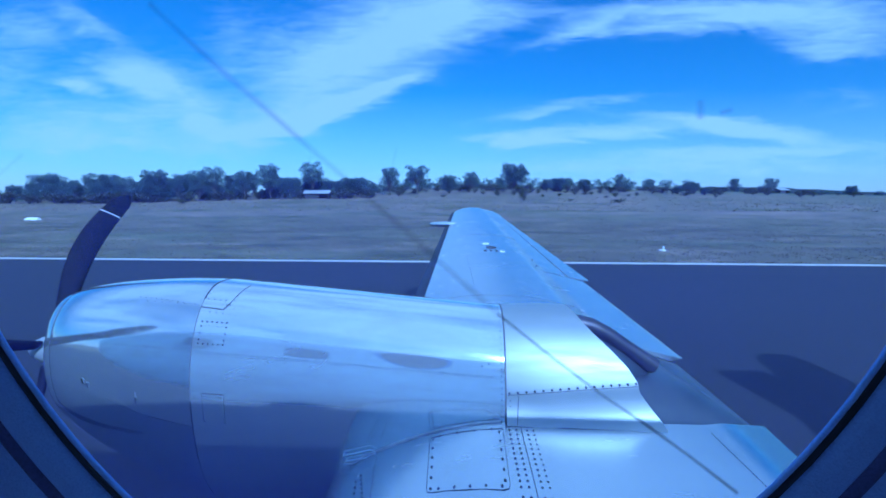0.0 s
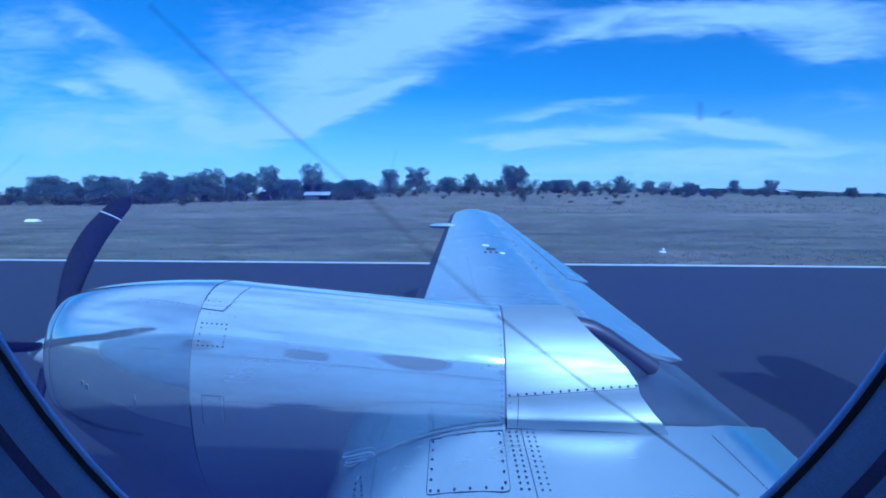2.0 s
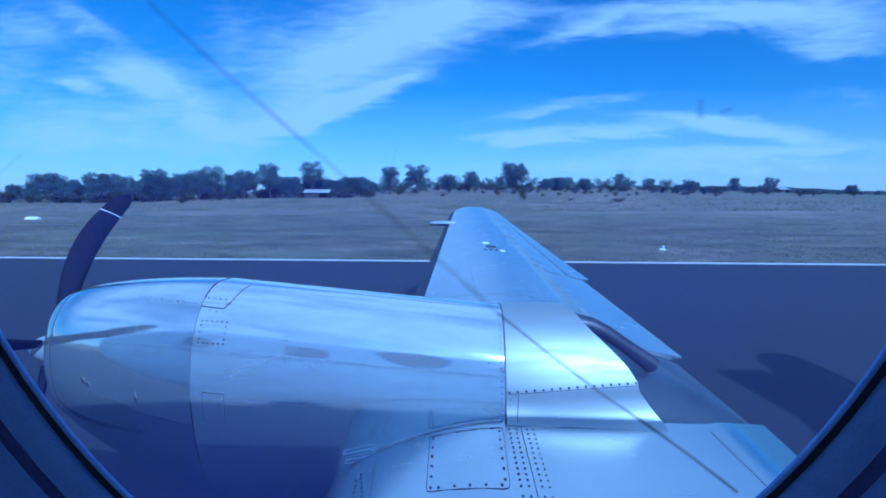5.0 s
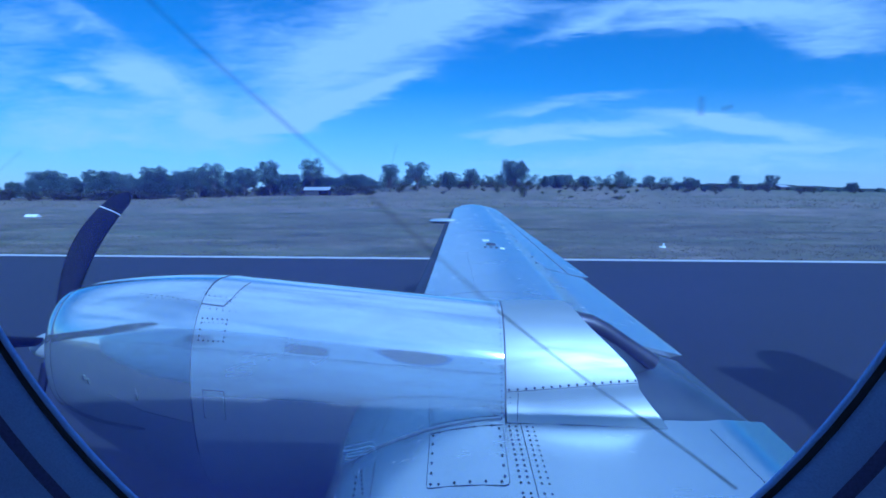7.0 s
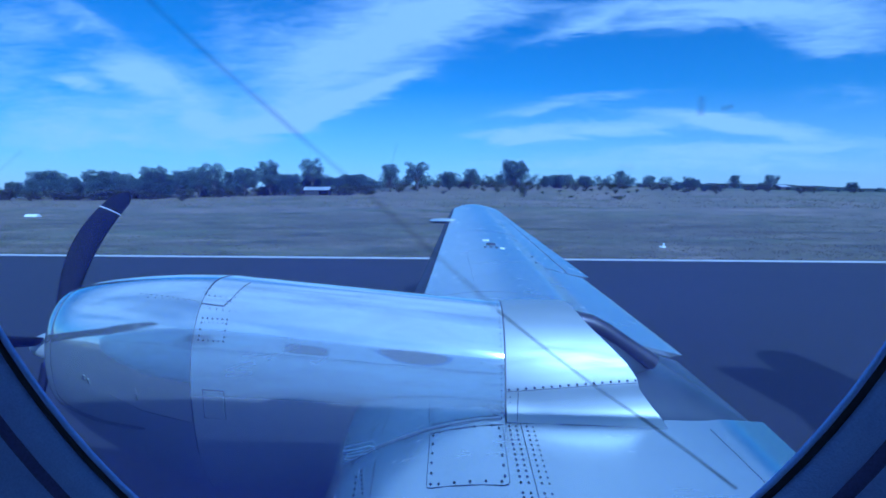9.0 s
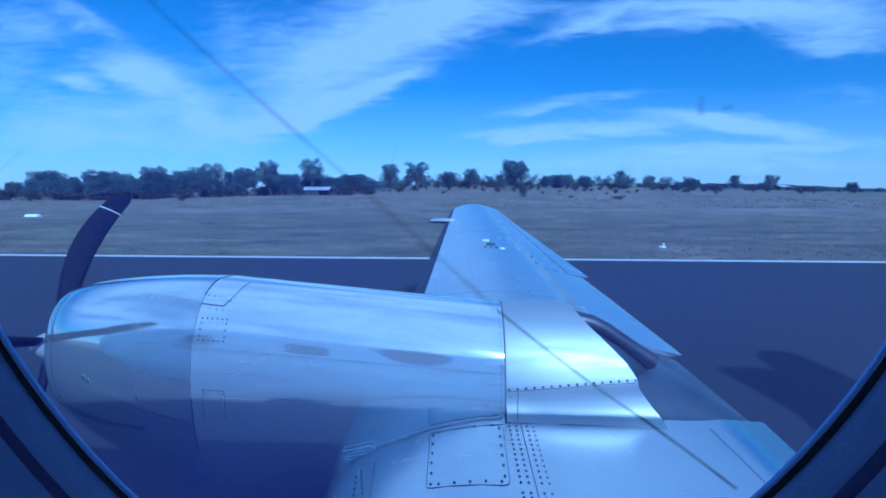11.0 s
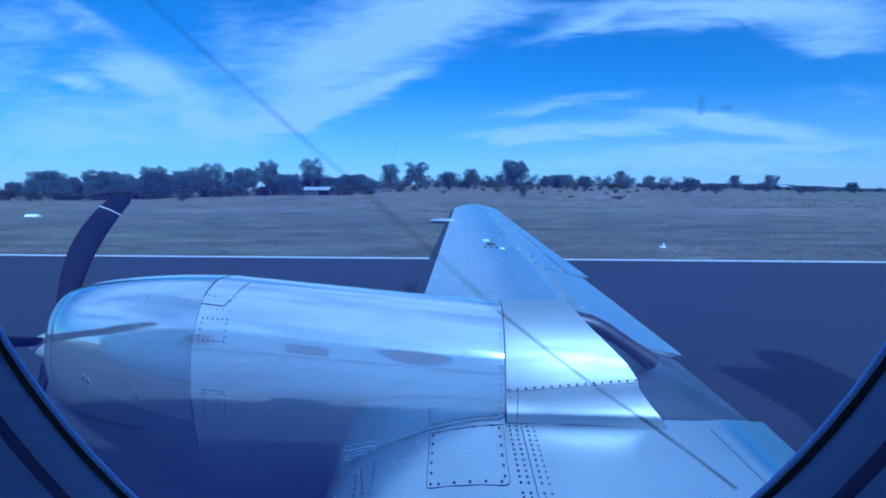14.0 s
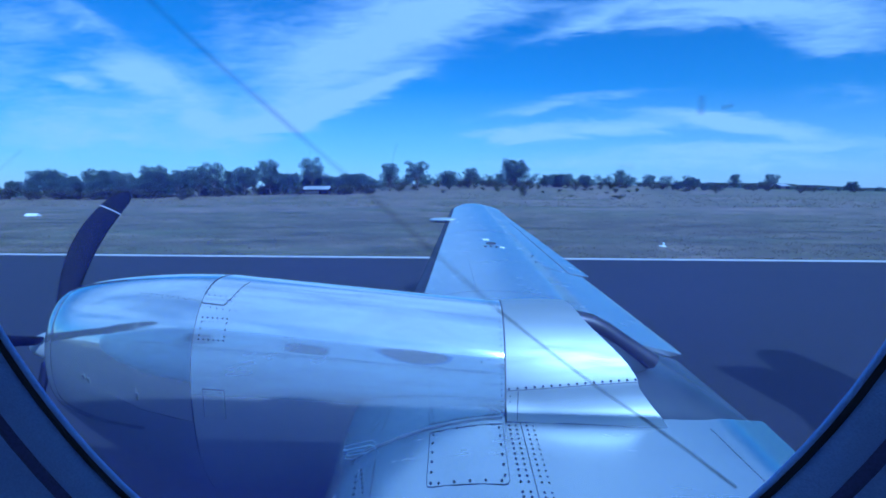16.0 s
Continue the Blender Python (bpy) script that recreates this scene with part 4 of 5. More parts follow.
for x in PORT_BAYS:
    rows = [radians(155 + 5 * j) for j in range(10)]
    v = [(x + e * 0.4, FUS_Y + (FUS_R - 0.02) * swell(math.cos(q)), FUS_Z + (FUS_R - 0.02) * drop(math.sin(q))) for e in (0, 1) for q in rows]
    far = sheet("far_cabin_pane", v, grid_faces(2, 10), PANE, shell, "clear acrylic window of the far cabin side")
    far.visible_shadow = False
# tail fin
fin = [(4.6, 2.80), (5.4, 3.40), (5.9, 3.90), (6.3, 4.85), (6.95, 4.90), (7.1, 3.90), (7.4, 2.68)]
nf = len(fin)
sheet("tail_fin", [(x, FUS_Y + e, z) for e in (-0.05, 0.05) for x, z in fin],
      [tuple(range(nf)), tuple(reversed(range(nf, 2 * nf)))] + [(i, i + nf, (i + 1) % nf + nf, (i + 1) % nf) for i in range(nf)], WHITE_PAINT, aircraft)
# tailplane, half way up the fin
for side in (-1, 1):
    v = []
    for reach, x0, x1, t in ((0.06, 5.95, 7.15, 0.10), (2.05, 6.38, 7.05, 0.06), (2.25, 6.55, 7.00, 0.03)):
        for x, z in ((x0, 0), (x0 * 0.75 + x1 * 0.25, t / 2), (x1, 0), (x0 * 0.75 + x1 * 0.25, -t / 2)):
            v.append((x, FUS_Y + side * reach, 3.60 + z))
    sheet("tailplane", v, grid_faces(3, 4, False, True) + [(0, 1, 2, 3), (11, 10, 9, 8)], WHITE_PAINT, aircraft)

# the cabin window that the view looks through
R0 = WIN_R
window = lathe("cabin_window", [(R0 + 0.0262, 0.004), (R0 + 0.032, 0.001), (R0 + 0.038, -0.0025), (R0 + 0.044, -0.004), (R0 + 0.052, -0.008), (R0 + 0.085, -0.035), (R0 + 0.10, -0.05), (R0 + 0.10, -0.03), (R0 + 0.03, 0.008)], (0, 0, 0), "y", TRIM, aircraft, "round cabin window with a grey moulded surround", 96)
window.location = (WIN[0], WIN_Y, WIN[1])
turns = [(math.cos(2 * math.pi * i / 96), math.sin(2 * math.pi * i / 96)) for i in range(96)]
pane_v = [(c * win_edge(c, q) * 1.01, 0.0, q * win_edge(c, q) * 1.01) for c, q in turns]
pane = sheet("pane", pane_v, [tuple(range(96))], PANE, window, "scuffed clear acrylic pane")
pane.visible_shadow = False
lathe("gasket_bead", [(R0, 0.001), (R0, -0.0004), (R0 + 0.0005, -0.0010), (R0 + 0.0014, -0.0012), (R0 + 0.0019, -0.0008), (R0 + 0.0019, 0.001)], (0, 0, 0), "y", TRIM, window, "thin pale retaining bead", 96)
lathe("gasket", [(R0 + 0.0019, 0.001), (R0 + 0.0019, -0.0006), (R0 + 0.0060, -0.0010), (R0 + 0.0060, 0.001)], (0, 0, 0), "y", GASKET, window, "black rubber gasket", 96)
lathe("padded_trim", [(R0 + 0.0056, 0.003), (R0 + 0.0058, -0.001), (R0 + 0.0075, -0.0035), (R0 + 0.014, -0.0055), (R0 + 0.020, -0.0055), (R0 + 0.0245, -0.003), (R0 + 0.0265, 0.002), (R0 + 0.0265, 0.006)], (0, 0, 0), "y", TRIM, window, "padded grey textured window trim", 96)

# shallow ring painted dark to stand for the shade in the groove
lathe("trim_groove", [(R0 + 0.0262, -0.0002), (R0 + 0.0300, 0.0006), (R0 + 0.0355, -0.0010), (R0 + 0.0355, 0.002), (R0 + 0.0262, 0.002)], (0, 0, 0), "y", GROOVE, window, "groove round the trim with its shade painted dark", 96)
# the rings follow the oval opening; the surround is narrow where the cabin roof curves in
for ob in [window] + [o for o in bpy.data.objects if o.parent == window and o != pane]:
    for v in ob.data.vertices:
        reach = math.hypot(v.co.x, v.co.z)
        c, q = v.co.x / reach, v.co.z / reach
        fit = win_edge(c, q) + (reach - R0) * (1 - 0.95 * smooth01(0.1, 0.4, q))
        v.co.x, v.co.z = c * fit, q * fit


def smear(pts, width, material=SCRATCH, label="long soft dark scratch"):
    """A soft scratch drawn on the inside of the pane; pts are x, z offsets from its centre."""
    n = len(pts)
    verts, faces, uvs = [], [], []
    pts = [(x + 0.0015, z - 0.073) for x, z in pts]
    for i, (x, z) in enumerate(pts):
        a, b = pts[max(i - 1, 0)], pts[min(i + 1, n - 1)]
        dx, dz = b[0] - a[0], b[1] - a[1]
        q = math.hypot(dx, dz)
        for e in (-1, 1):
            verts.append((x - dz / q * width / 2 * e, -0.0015, z + dx / q * width / 2 * e))
            uvs.append((i / (n - 1), (e + 1) / 2))
    faces = grid_faces(n, 2)
    ob = sheet("scratch" if material != RED_SPOT else "smudge", verts, faces, material, window, label)
    layer = ob.data.uv_layers.new(name="UVMap")
    for lp in ob.data.loops:
        layer.data[lp.index].uv = uvs[lp.vertex_index]
    return ob


smear([(-0.1202, 0.0733), (-0.1046, 0.0583), (-0.0874, 0.0428), (-0.0676, 0.0254), (-0.0525, 0.0121), (-0.0372, -0.0012), (-0.0166, -0.0187), (0.0095, -0.0423), (0.0361, -0.0663)], 0.0046)
smear([(0.0361, -0.0663), (0.0632, -0.0879), (0.085, -0.1044), (0.107, -0.1193), (0.1293, -0.1355), (0.152, -0.153)], 0.0026, DEEP_SCRATCH, "long dark scratch")
smear([(-0.2024, -0.0023), (-0.1954, 0.0025), (-0.1881, 0.0077)], 0.003, FAINT, "faint short scratch")
smear([(-0.0143, -0.0058), (-0.0126, 0.0013), (-0.0099, 0.01)], 0.002, FAINT, "faint short scratch")
smear([(-0.0537, -0.0037), (-0.0519, 0.0014), (-0.0496, 0.0065)], 0.002, FAINT, "faint short scratch")
smear([(0.1206, 0.0289), (0.1211, 0.0252), (0.1212, 0.0209)], 0.005, RED_SPOT, "small reddish spot")
smear([(0.1293, 0.0234), (0.1318, 0.0241), (0.1343, 0.0248)], 0.0032, RED_SPOT, "small reddish spot")
smear([(0.0873, -0.0015), (0.0909, -0.0006), (0.0947, -0.0016)], 0.006, FAINT, "faint spot")

# ---- paddock: grass, markers, trees ----
rng = random.Random(7)


def leaf_cloud(centres, per, size, seed, flat=0.75):
    """Many small leaves scattered round clump centres (x, y, z, radius)."""
    r = random.Random(seed)
    verts, faces = [], []
    for cx, cy, cz, rad in centres:
        for _ in range(max(8, int(per * rad * rad))):
            while True:
                p = Vector((r.uniform(-1, 1), r.uniform(-1, 1), r.uniform(-1, 1)))
                if 0.15 < p.length < 1:
                    break
            p = Vector((cx, cy, cz)) + Vector((p.x, p.y, p.z * flat)) * rad
            a = Vector((r.gauss(0, 1), r.gauss(0, 1), r.gauss(0, 0.7))).normalized()
            b = a.orthogonal().normalized()
            b = (b * math.cos(r.random() * 6.28) + a.cross(b) * math.sin(r.random() * 6.28))
            s = size * r.uniform(0.6, 1.5)
            k = len(verts)
            verts += [p - a * s, p + b * s * 0.45, p + a * s, p - b * s * 0.45]
            faces.append((k, k + 1, k + 2, k + 3))
    return verts, faces


def limb(verts, faces, a, b, ra, rb, sides=6):
    a, b = Vector(a), Vector(b)
    d = (b - a).normalized()
    u = d.orthogonal().normalized()
    w = d.cross(u)
    k = len(verts)
    for p, r in ((a, ra), (b, rb)):
        for j in range(sides):
            t = 2 * math.pi * j / sides
            verts.append(p + (u * math.cos(t) + w * math.sin(t)) * r)
    for j in range(sides):
        faces.append((k + j, k + (j + 1) % sides, k + sides + (j + 1) % sides, k + sides + j))


def build_tree(name, seed, spread, bare, clumps, clump_r, leaf, per, size, lean=0.06):
    """A tree 10 m high: crooked trunk, forking limbs and a ragged crown. bare: share of the height without leaves."""
    r = random.Random(seed)
    tree = empty(name)
    v, f, ends = [], [], []
    p, rad = Vector((0, 0, -0.3)), 0.26
    fork = 10 * bare
    steps = 4
    for i in range(steps):
        q = p + Vector((r.uniform(-1, 1) * lean * 6, r.uniform(-1, 1) * lean * 6, (fork + 0.3) / steps))
        limb(v, f, p, q, rad, rad * 0.86, 8)
        p, rad = q, rad * 0.86
    for i in range(clumps):
        ang = 2.4 * i + r.uniform(-0.5, 0.5)
        up = 0.15 + 0.85 * ((i + 0.5) / clumps) ** 0.8
        out = spread * math.sqrt(max(0.06, 1 - ((up - 0.58) / 0.62) ** 2)) * r.uniform(0.45, 1.0)
        if up > 0.88:
            out *= 0.85
        e = Vector((p.x + math.cos(ang) * out, p.y + math.sin(ang) * out, fork + (10 - fork - clump_r * 0.6) * up))
        start = p + Vector((0, 0, -0.25 * fork * r.random()))
        mid = start.lerp(e, 0.5) + Vector((r.uniform(-0.3, 0.3), r.uniform(-0.3, 0.3), r.uniform(-0.2, 0.5)))
        limb(v, f, start, mid, rad * 0.6, rad * 0.36)
        limb(v, f, mid, e, rad * 0.36, rad * 0.12)
        ends.append((e.x, e.y, e.z, clump_r * r.uniform(0.6, 1.25)))
        for _ in range(2):
            s = mid.lerp(e, r.uniform(0.2, 0.8))
            t = s + Vector((r.uniform(-1, 1), r.uniform(-1, 1), r.uniform(-0.2, 0.8))) * clump_r
            limb(v, f, s, t, rad * 0.2, rad * 0.06, 4)
            ends.append((t.x, t.y, t.z, clump_r * r.uniform(0.4, 0.8)))
    sheet("trunk", v, f, BARK, tree)
    lv, lf = leaf_cloud(ends, per, size, seed + 50)
    sheet("crown", lv, lf, leaf, tree)
    return tree


def build_shrub(name, seed, leaf):
    """A low round shrub 1.6 m high on several stems."""
    r = random.Random(seed)
    shrub = empty(name)
    v, f, ends = [], [], []
    for i in range(9):
        a = 2.4 * i
        e = Vector((math.cos(a) * r.uniform(0.2, 0.9), math.sin(a) * r.uniform(0.2, 0.9), r.uniform(0.5, 1.2)))
        limb(v, f, (0, 0, -0.1), e, 0.05, 0.02, 4)
        ends.append((e.x, e.y, e.z, r.uniform(0.35, 0.6)))
    sheet("stems", v, f, BARK, shrub)
    lv, lf = leaf_cloud(ends, 220, 0.10, seed + 9)
    sheet("crown", lv, lf, leaf, shrub)
    return shrub


KINDS = {
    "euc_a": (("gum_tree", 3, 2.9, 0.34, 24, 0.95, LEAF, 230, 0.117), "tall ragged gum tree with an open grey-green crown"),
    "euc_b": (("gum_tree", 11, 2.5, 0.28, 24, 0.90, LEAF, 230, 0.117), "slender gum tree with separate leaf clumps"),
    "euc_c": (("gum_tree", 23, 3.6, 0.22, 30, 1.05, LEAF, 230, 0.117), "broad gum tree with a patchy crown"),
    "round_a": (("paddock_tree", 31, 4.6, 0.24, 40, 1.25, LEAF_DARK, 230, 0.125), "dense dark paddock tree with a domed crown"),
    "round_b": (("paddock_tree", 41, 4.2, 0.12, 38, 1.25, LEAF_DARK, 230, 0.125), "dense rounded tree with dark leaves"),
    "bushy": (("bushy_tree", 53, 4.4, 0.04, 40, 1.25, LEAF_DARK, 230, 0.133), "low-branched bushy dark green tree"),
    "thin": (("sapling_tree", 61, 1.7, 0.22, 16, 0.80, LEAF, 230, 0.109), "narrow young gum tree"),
}
BASES = {}


def plant(kind, x, y, height, wide=1.0, turn=None, group="trees of the paddock"):
    turn = rng.uniform(0, 6.28) if turn is None else turn
    s = height / 10.0
    m = Matrix.Translation((x, y, ground_z(x, y))) @ Matrix.Rotation(turn, 4, "Z") @ Matrix.Diagonal((s * wide, s * wide, s, 1))
    if kind not in BASES:
        args, label = KINDS[kind]
        BASES[kind] = tagged(build_tree(*args), label, "tree", group)
        BASES[kind].matrix_basis = m
        return BASES[kind]
    base = BASES[kind]
    ob = copy_thing(base, Matrix())
    ob.matrix_basis = m
    ob["group"] = group
    return ob


plant("euc_b", -27.0, 150, 10.2, 1.44)
plant("euc_a", -16.8, 150, 10.6, 1.38)
plant("bushy", -5.9, 156, 7.2, 1.0)
plant("euc_c", 1.6, 165, 8.1, 1.12)
plant("round_a", 16.7, 150, 10.8, 1.0)
plant("round_b", 32.4, 168, 5.3, 1.12)
plant("bushy", 37.7, 172, 5.8, 1.25)
plant("round_b", 46.6, 166, 5.4, 1.12)
plant("euc_c", 57.3, 160, 7.3, 0.88)
plant("thin", 67.4, 160, 3.9, 1.5)
plant("bushy", 74.2, 150, 3.3, 1.25)
plant("round_a", 81.4, 156, 4.8, 1.0)
plant("bushy", 83.8, 150, 2.8, 1.38)
plant("round_b", 152.2, 255, 3.2, 1.25)
plant("round_a", 161.7, 260, 3.9, 1.25)
plant("bushy", -35.5, 160, 4.1, 1.25)
plant("bushy", -38.4, 140, 5.5, 1.25)


# belt of gums
belt = "trees of the belt"
for x, y, h, kind in ((-114.6, 100, 4.5, "bushy"), (-108.5, 100, 5.0, "euc_c"), (-99.9, 102, 6.0, "euc_b"), (-94.7, 102, 5.0, "bushy"), (-88.7, 104, 6.7, "euc_c"), (-81.7, 106, 8.7, "round_b"), (-76.9, 108, 6.5, "euc_b"), (-71.6, 108, 8.4, "euc_c"), (-67.6, 110, 9.4, "euc_a"), (-61.8, 114, 8.3, "euc_c"), (-55.4, 116, 9.9, "euc_c"), (-50.7, 120, 6.4, "bushy"), (-45.7, 122, 10.8, "euc_a"), (-41.4, 130, 5.5, "bushy")):
    plant(kind, x, y, h, 1.0, None, belt)
for i in range(120):
    k = i / 119
    x = -330 + 300 * k + rng.uniform(-3, 3)
    y = 88 + 34 * smooth01(-130, -40, x) + rng.uniform(4, 26) + 12 * smooth01(-150, -330, x)
    plant(rng.choice(("euc_a", "euc_b", "euc_c", "bushy", "bushy", "euc_c", "round_b", "thin")), x, y, rng.uniform(4.6, 8.2), rng.uniform(1.0, 1.4), None, belt)
# scattered trees beyond, to both sides
for i in range(44):
    x, y = rng.uniform(-330, 420), rng.uniform(210, 330)
    plant(rng.choice(("euc_c", "round_a", "round_b", "bushy", "round_b")), x, y, rng.uniform(4.5, 8.0), rng.uniform(0.9, 1.3), None, "far paddock trees")
for i in range(14):
    x, y = rng.uniform(120, 420), rng.uniform(130, 220)
    plant(rng.choice(("euc_c", "round_a", "round_b")), x, y, rng.uniform(4.0, 7.0), 1.1, None, "far paddock trees")

shrub_base = tagged(build_shrub("shrub", 5, SHRUB_LEAF), "low grey-green paddock shrub in dry grass", "shrub", "paddock shrubs")
shrub_base.matrix_basis = Matrix.Translation((39, 150, ground_z(39, 150))) @ Matrix.Diagonal((1.7, 1.7, 2.2, 1))


def shrub(x, y, wide, high):
    ob = copy_thing(shrub_base, Matrix())
    ob.matrix_basis = Matrix.Translation((x, y, ground_z(x, y))) @ Matrix.Rotation(rng.uniform(0, 6.28), 4, "Z") @ Matrix.Diagonal((wide, wide, high, 1))


for x, y, wide, high in ((14.8, 105, 1.7, 2.11), (6.5, 150, 1, 0.81), (34.5, 95, 1.8, 0.57), (-63.4, 90, 1.2, 0.73), (-22.4, 140, 2.5, 1.3), (29.0, 130, 0.8, 0.65), (25.0, 100, 0.7, 0.41), (22.1, 120, 0.6, 0.57), (72.2, 140, 1.5, 0.81), (-35.6, 125, 1.5, 0.97)):
    shrub(x, y, wide, high)
for i in range(120):
    x = rng.uniform(-210, -28)
    shrub(x, 84 + 34 * smooth01(-130, -40, x) + rng.uniform(-3, 10), rng.uniform(1.2, 3.0), rng.uniform(1.0, 2.0))
for i in range(60):
    shrub(rng.uniform(-60, 160), rng.uniform(120, 190), rng.uniform(0.5, 1.6), rng.uniform(0.4, 1.2))
for i in range(70):
    shrub(rng.uniform(-40, 130), rng.uniform(160, 200), rng.uniform(1.5, 3.4), rng.uniform(0.9, 2.0))


def far_wood(name, x0, x1, y0, y1, n, hgt, leaf, size, label, seed):
    """A distant wood as one mass of leaf clumps."""
    r = random.Random(seed)
    cs = []
    for i in range(n):
        x = x0 + (x1 - x0) * (i + r.random()) / n
        y = y0 + (y1 - y0) * (i / n) + r.uniform(-12, 12)
        hh = hgt * r.uniform(0.55, 1.15)
        z = ground_z(x, y)
        for q in range(3):
            cs.append((x + r.uniform(-2, 2), y, z + hh * (0.25 + 0.28 * q), hh * 0.34))
    v, f = leaf_cloud(cs, 26 / (size * 4), size, seed)
    return tagged(sheet(name, v, f, leaf), label, "trees", kind="stuff")


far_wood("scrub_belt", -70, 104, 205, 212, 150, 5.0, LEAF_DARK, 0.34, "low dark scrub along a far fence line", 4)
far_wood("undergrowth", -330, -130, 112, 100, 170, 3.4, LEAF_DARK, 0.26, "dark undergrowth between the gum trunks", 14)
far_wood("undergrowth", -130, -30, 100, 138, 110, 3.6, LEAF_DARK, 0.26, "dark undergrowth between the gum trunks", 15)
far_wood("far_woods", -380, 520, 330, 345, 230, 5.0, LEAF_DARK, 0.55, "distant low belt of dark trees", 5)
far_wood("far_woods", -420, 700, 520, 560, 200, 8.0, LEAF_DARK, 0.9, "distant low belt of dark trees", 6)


def build_ridge():
    """A long wooded ridge far off."""
    verts, nx, ny = [], 420, 9
    for i in range(nx):
        x = 330 + 2600 * i / (nx - 1)
        top = 27 * smooth01(360, 560, x) * (1 - 0.92 * smooth01(600, 1250, x)) + 3 * noise.noise(Vector((x * 0.012, 0, 0))) + 2.0 * noise.noise(Vector((x * 0.09, 5, 0))) + 1.6 * noise.noise(Vector((x * 0.3, 8, 0)))
        for j in range(ny):
            k = j / (ny - 1)
            verts.append((x, 900 + 260 * k, max(-3.0, top * math.sin(math.pi * min(1, k * 1.0)) + 1.5 * noise.noise(Vector((x * 0.05, k * 9, 2))) - 2)))
    k = Mat("far_wood_cover", (0.04, 0.05, 0.035), 0.95)
    n = k.noise(0.06, 6.0, 0.7)
    k.color(k.ramp(n, ((0.35, (0.018, 0.024, 0.016)), (0.7, (0.05, 0.058, 0.035)))))
    k.bump(n, 1.0, 4.0)
    ob = sheet("far_ridge", verts, [q[::-1] for q in grid_faces(nx, ny)], k.m, None, "", True)
    tagged(ob, "long low wooded ridge on the horizon", "hill", kind="structure")


build_ridge()


def build_shed(x, y, turn, w, d, h):
    """An open farm shed: posts, back wall and a pitched metal roof."""
    shed = tagged(empty("farm_shed", (x, y, ground_z(x, y) - 0.1)), "small farm shed with a pale metal roof among gum trees", "shed")
    shed.rotation_euler = (0, 0, turn)

    def box(name, a, b, mat, label=""):
        bm = bmesh.new()
        bmesh.ops.create_cube(bm, size=1.0)
        for q in bm.verts:
            q.co = Vector([(a[i] + b[i]) / 2 + q.co[i] * (b[i] - a[i]) for i in range(3)])
        return part(name, bm, mat, shed, label)
    box("back_wall", (-w / 2, d / 2 - 0.1, 0), (w / 2, d / 2, h * 0.7), SHED_WALL)
    box("side_wall", (-w / 2, -d / 2, 0), (-w / 2 + 0.1, d / 2 - 0.1, h * 0.66), SHED_WALL)
    box("side_wall", (w / 2 - 0.1, -d / 2, 0), (w / 2, d / 2 - 0.1, h * 0.66), SHED_WALL)
    box("front_wall", (-w / 2 + 0.1, -d / 2, 0), (w * 0.1, -d / 2 + 0.1, h * 0.66), SHED_WALL)
    for k in (0.28, 0.45):
        box("post", (w * k - 0.07, -d / 2, 0), (w * k + 0.07, -d / 2 + 0.14, h * 0.66), SHED_WALL)
    for side in (-1, 1):
        v = [(-w / 2 - 0.4, side * (d / 2 + 0.5), h * 0.62), (w / 2 + 0.4, side * (d / 2 + 0.5), h * 0.62), (w / 2 + 0.4, 0, h), (-w / 2 - 0.4, 0, h)]
        v += [(a, b, c + 0.06) for a, b, c in v]
        sheet("roof_sheet", v, [(0, 1, 2, 3), (7, 6, 5, 4), (0, 4, 5, 1), (1, 5, 6, 2), (2, 6, 7, 3), (3, 7, 4, 0)], ROOF, shed, "pale corrugated metal roof slope")
    return shed


build_shed(-42.2, 118, 0.12, 6.5, 4.0, 2.4)
build_shed(-176.3, 300, -0.3, 9.0, 5.0, 3.2)


build_shed(168.0, 232.0, 0.4, 7.0, 5.0, 3.0)


def build_gable():
    """A low white gable-shaped strip marker, 2 m long."""
    g = tagged(empty("strip_marker"), "low white gable marker lying on dry grass", "runway marker", "strip edge markers")
    for side in (-1, 1):
        v = [(-0.9, side * 0.40, -0.03), (0.9, side * 0.40, -0.03), (0.84, side * 0.01, 0.32), (-0.84, side * 0.01, 0.32)]
        v += [(a, b - side * 0.012, c - 0.012) for a, b, c in v]
        sheet("marker_panel", v, [(0, 1, 2, 3), (7, 6, 5, 4), (0, 4, 5, 1), (1, 5, 6, 2), (2, 6, 7, 3), (3, 7, 4, 0)], WHITE_MARK, g)
    for e in (-1, 1):
        v = [(e * 0.9, -0.38, -0.03), (e * 0.9, 0.38, -0.03), (e * 0.85, 0, 0.30)]
        v += [(a - e * 0.012, b, c) for a, b, c in v]
        sheet("end_panel", v, [(0, 1, 2), (5, 4, 3), (0, 3, 4, 1), (1, 4, 5, 2), (2, 5, 3, 0)], WHITE_MARK, g)
    return g


gable = build_gable()
gable.matrix_basis = pose(-43.5, 39.5, ground_z(-43.5, 39.5) + 0.03)
gable.scale = (0.75, 0.75, 0.75)
for x in (-163.5, 76.5, 196.5):
    copy_thing(gable, pose(x, 39.5, ground_z(x, 39.5) + 0.03))


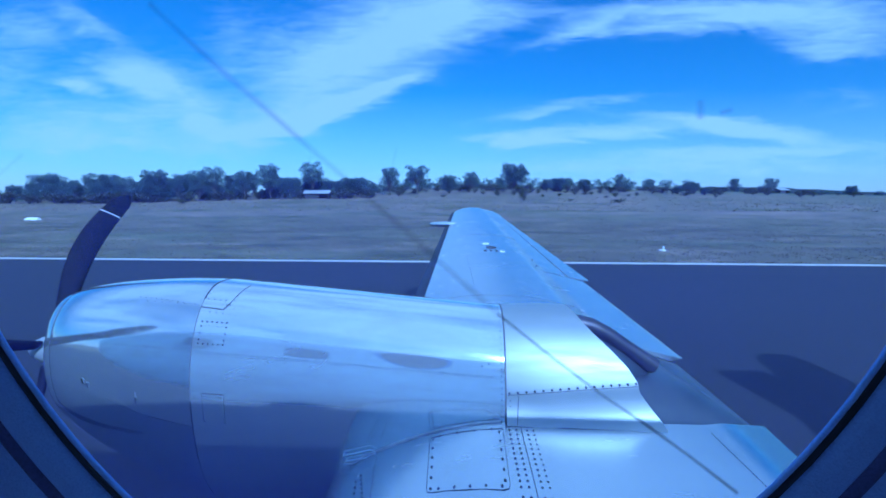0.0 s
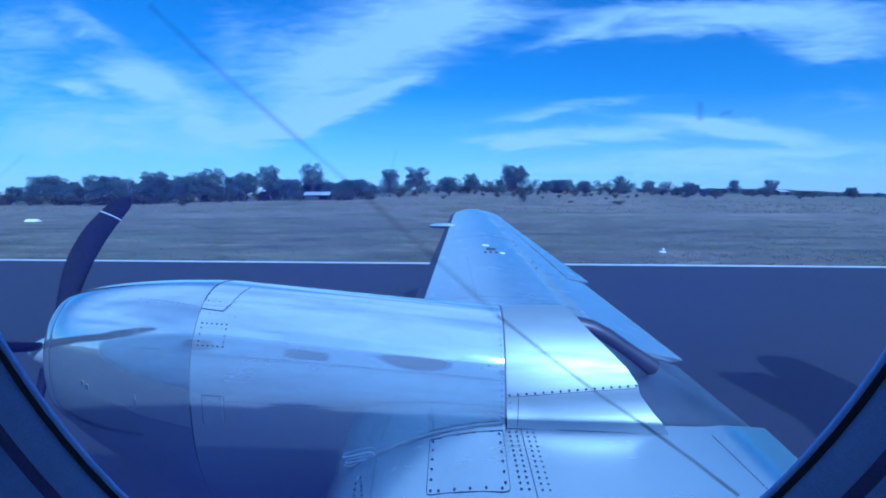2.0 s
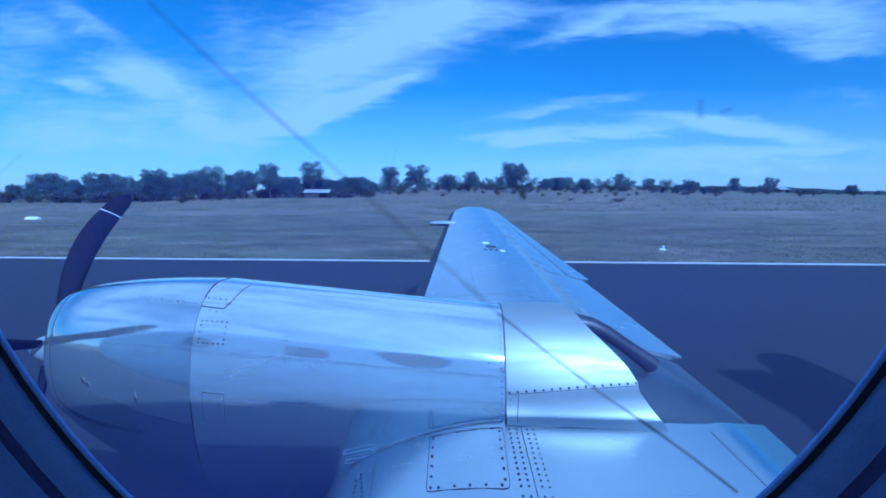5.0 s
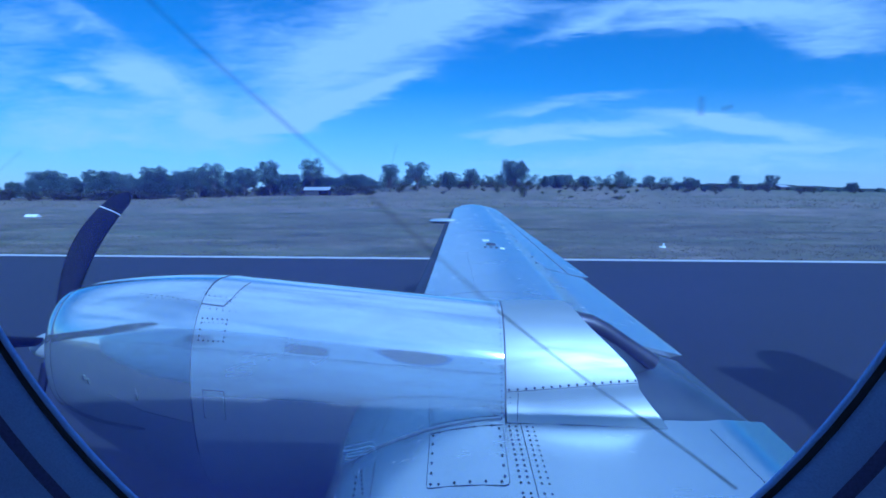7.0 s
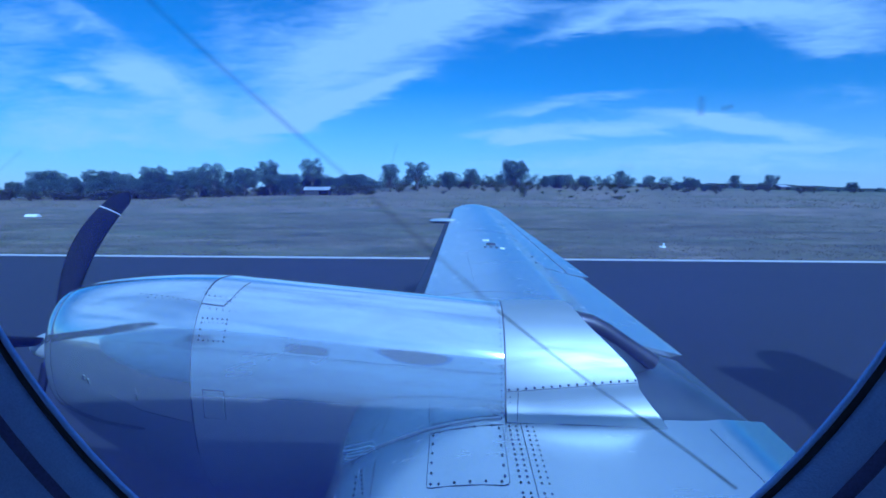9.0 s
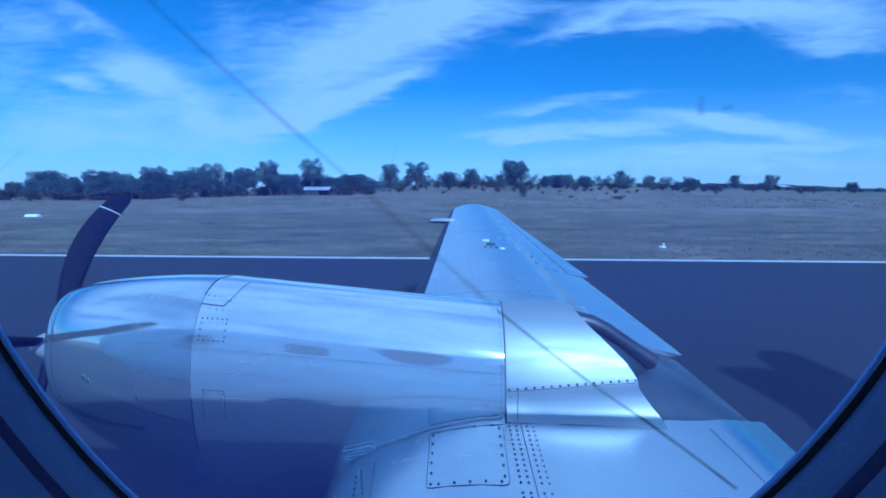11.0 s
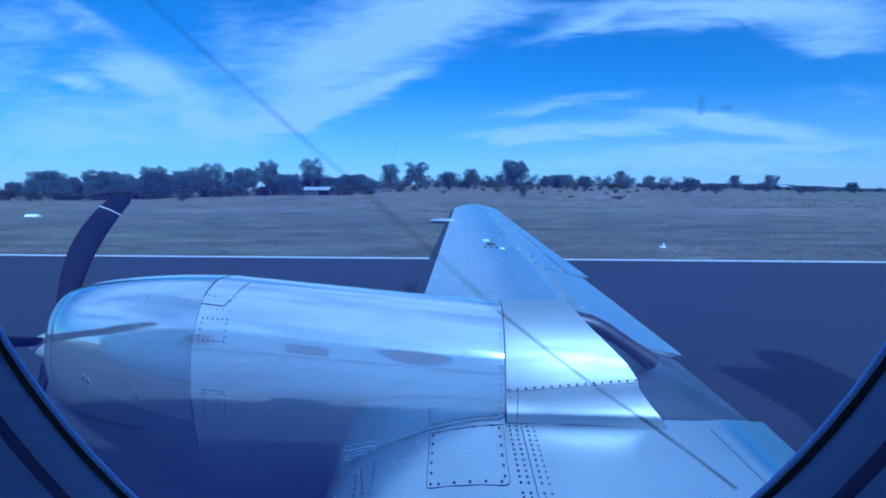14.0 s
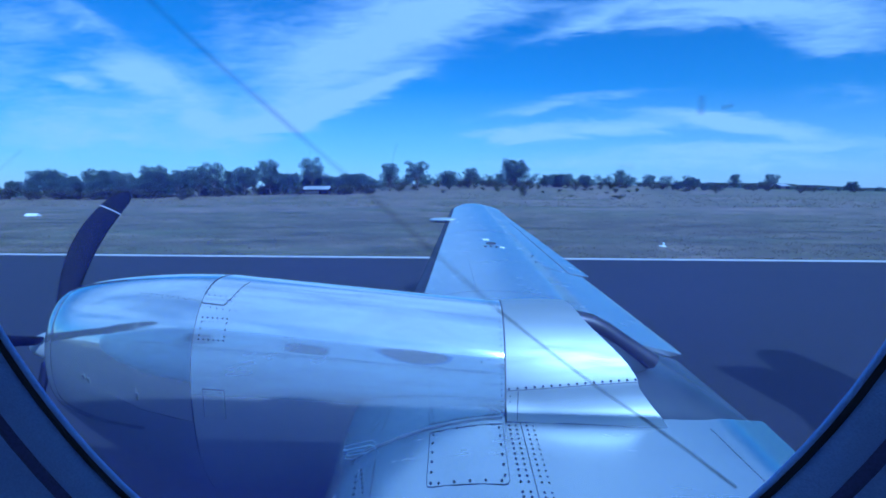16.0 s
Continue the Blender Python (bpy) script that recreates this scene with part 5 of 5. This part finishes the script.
def build_edge_light():
    """A raised runway edge light: white base plate, stem, globe and a dark conduit."""
    q = tagged(empty("runway_edge_light"), "small raised runway edge light on a white concrete pad", "runway light", "runway edge lights")
    bm = bmesh.new()
    bmesh.ops.create_cone(bm, cap_ends=True, segments=20, radius1=0.20, radius2=0.18, depth=0.07)
    bmesh.ops.translate(bm, verts=bm.verts, vec=(0, 0, 0.03))
    part("concrete_pad", bm, WHITE_MARK, q)
    bm = bmesh.new()
    bmesh.ops.create_cone(bm, cap_ends=True, segments=14, radius1=0.045, radius2=0.04, depth=0.12)
    bmesh.ops.translate(bm, verts=bm.verts, vec=(0.05, 0, 0.12))
    part("stem", bm, WHITE_MARK, q)
    bm = bmesh.new()
    bmesh.ops.create_uvsphere(bm, u_segments=16, v_segments=10, radius=0.06)
    bmesh.ops.translate(bm, verts=bm.verts, vec=(0.05, 0, 0.20))
    part("globe", bm, WHITE_PAINT, q, "pale glass globe")
    return q


light = build_edge_light()
light.matrix_basis = pose(8.65, 18.4, 0.0)
light.scale = (0.75, 0.75, 0.75)
for x in (-111.35, -51.35, 68.65, 128.65):
    copy_thing(light, pose(x, 18.4, 0.0))


# grass, as loose tufts of blades
def build_grass(name, n, box, high, wide, mat, label, seed, blades=4, bias=1.0):
    r = random.Random(seed)
    x0, x1, y0, y1 = box
    verts, faces = [], []
    for _ in range(n):
        y = y0 + (y1 - y0) * r.random() ** bias
        half = 6 + y * 1.15
        x = r.uniform(max(x0, -half), min(x1, half))
        if noise.noise(Vector((x * 0.25, y * 0.6, seed))) + 0.35 * r.uniform(-1, 1) < -0.05:
            continue
        z = ground_z(x, y)
        for _ in range(blades):
            a = r.uniform(0, 6.28)
            ln = high * r.uniform(0.4, 1.3)
            bx, by = x + r.uniform(-1, 1) * wide * 5, y + r.uniform(-1, 1) * wide * 5
            k = len(verts)
            dx, dy = math.cos(a) * wide, math.sin(a) * wide
            verts += [(bx - dx, by - dy, z - 0.02), (bx + dx, by + dy, z - 0.02), (bx + r.uniform(-0.5, 0.5) * ln, by + r.uniform(-0.5, 0.5) * ln, z + ln)]
            faces.append((k, k + 1, k + 2))
    ob = sheet(name, verts, faces, mat)
    return tagged(ob, label, "grass", kind="stuff")


build_grass("grass", 24000, (-60, 60, 15.05, 48), 0.055, 0.022, GRASS, "short dry mown grass beside the runway", 3, 4, 1.3)
build_grass("tussock_grass", 6500, (-150, 170, 62, 130), 0.26, 0.06, TUSSOCK, "long pale dry tussock grass", 8, 4, 1.2)
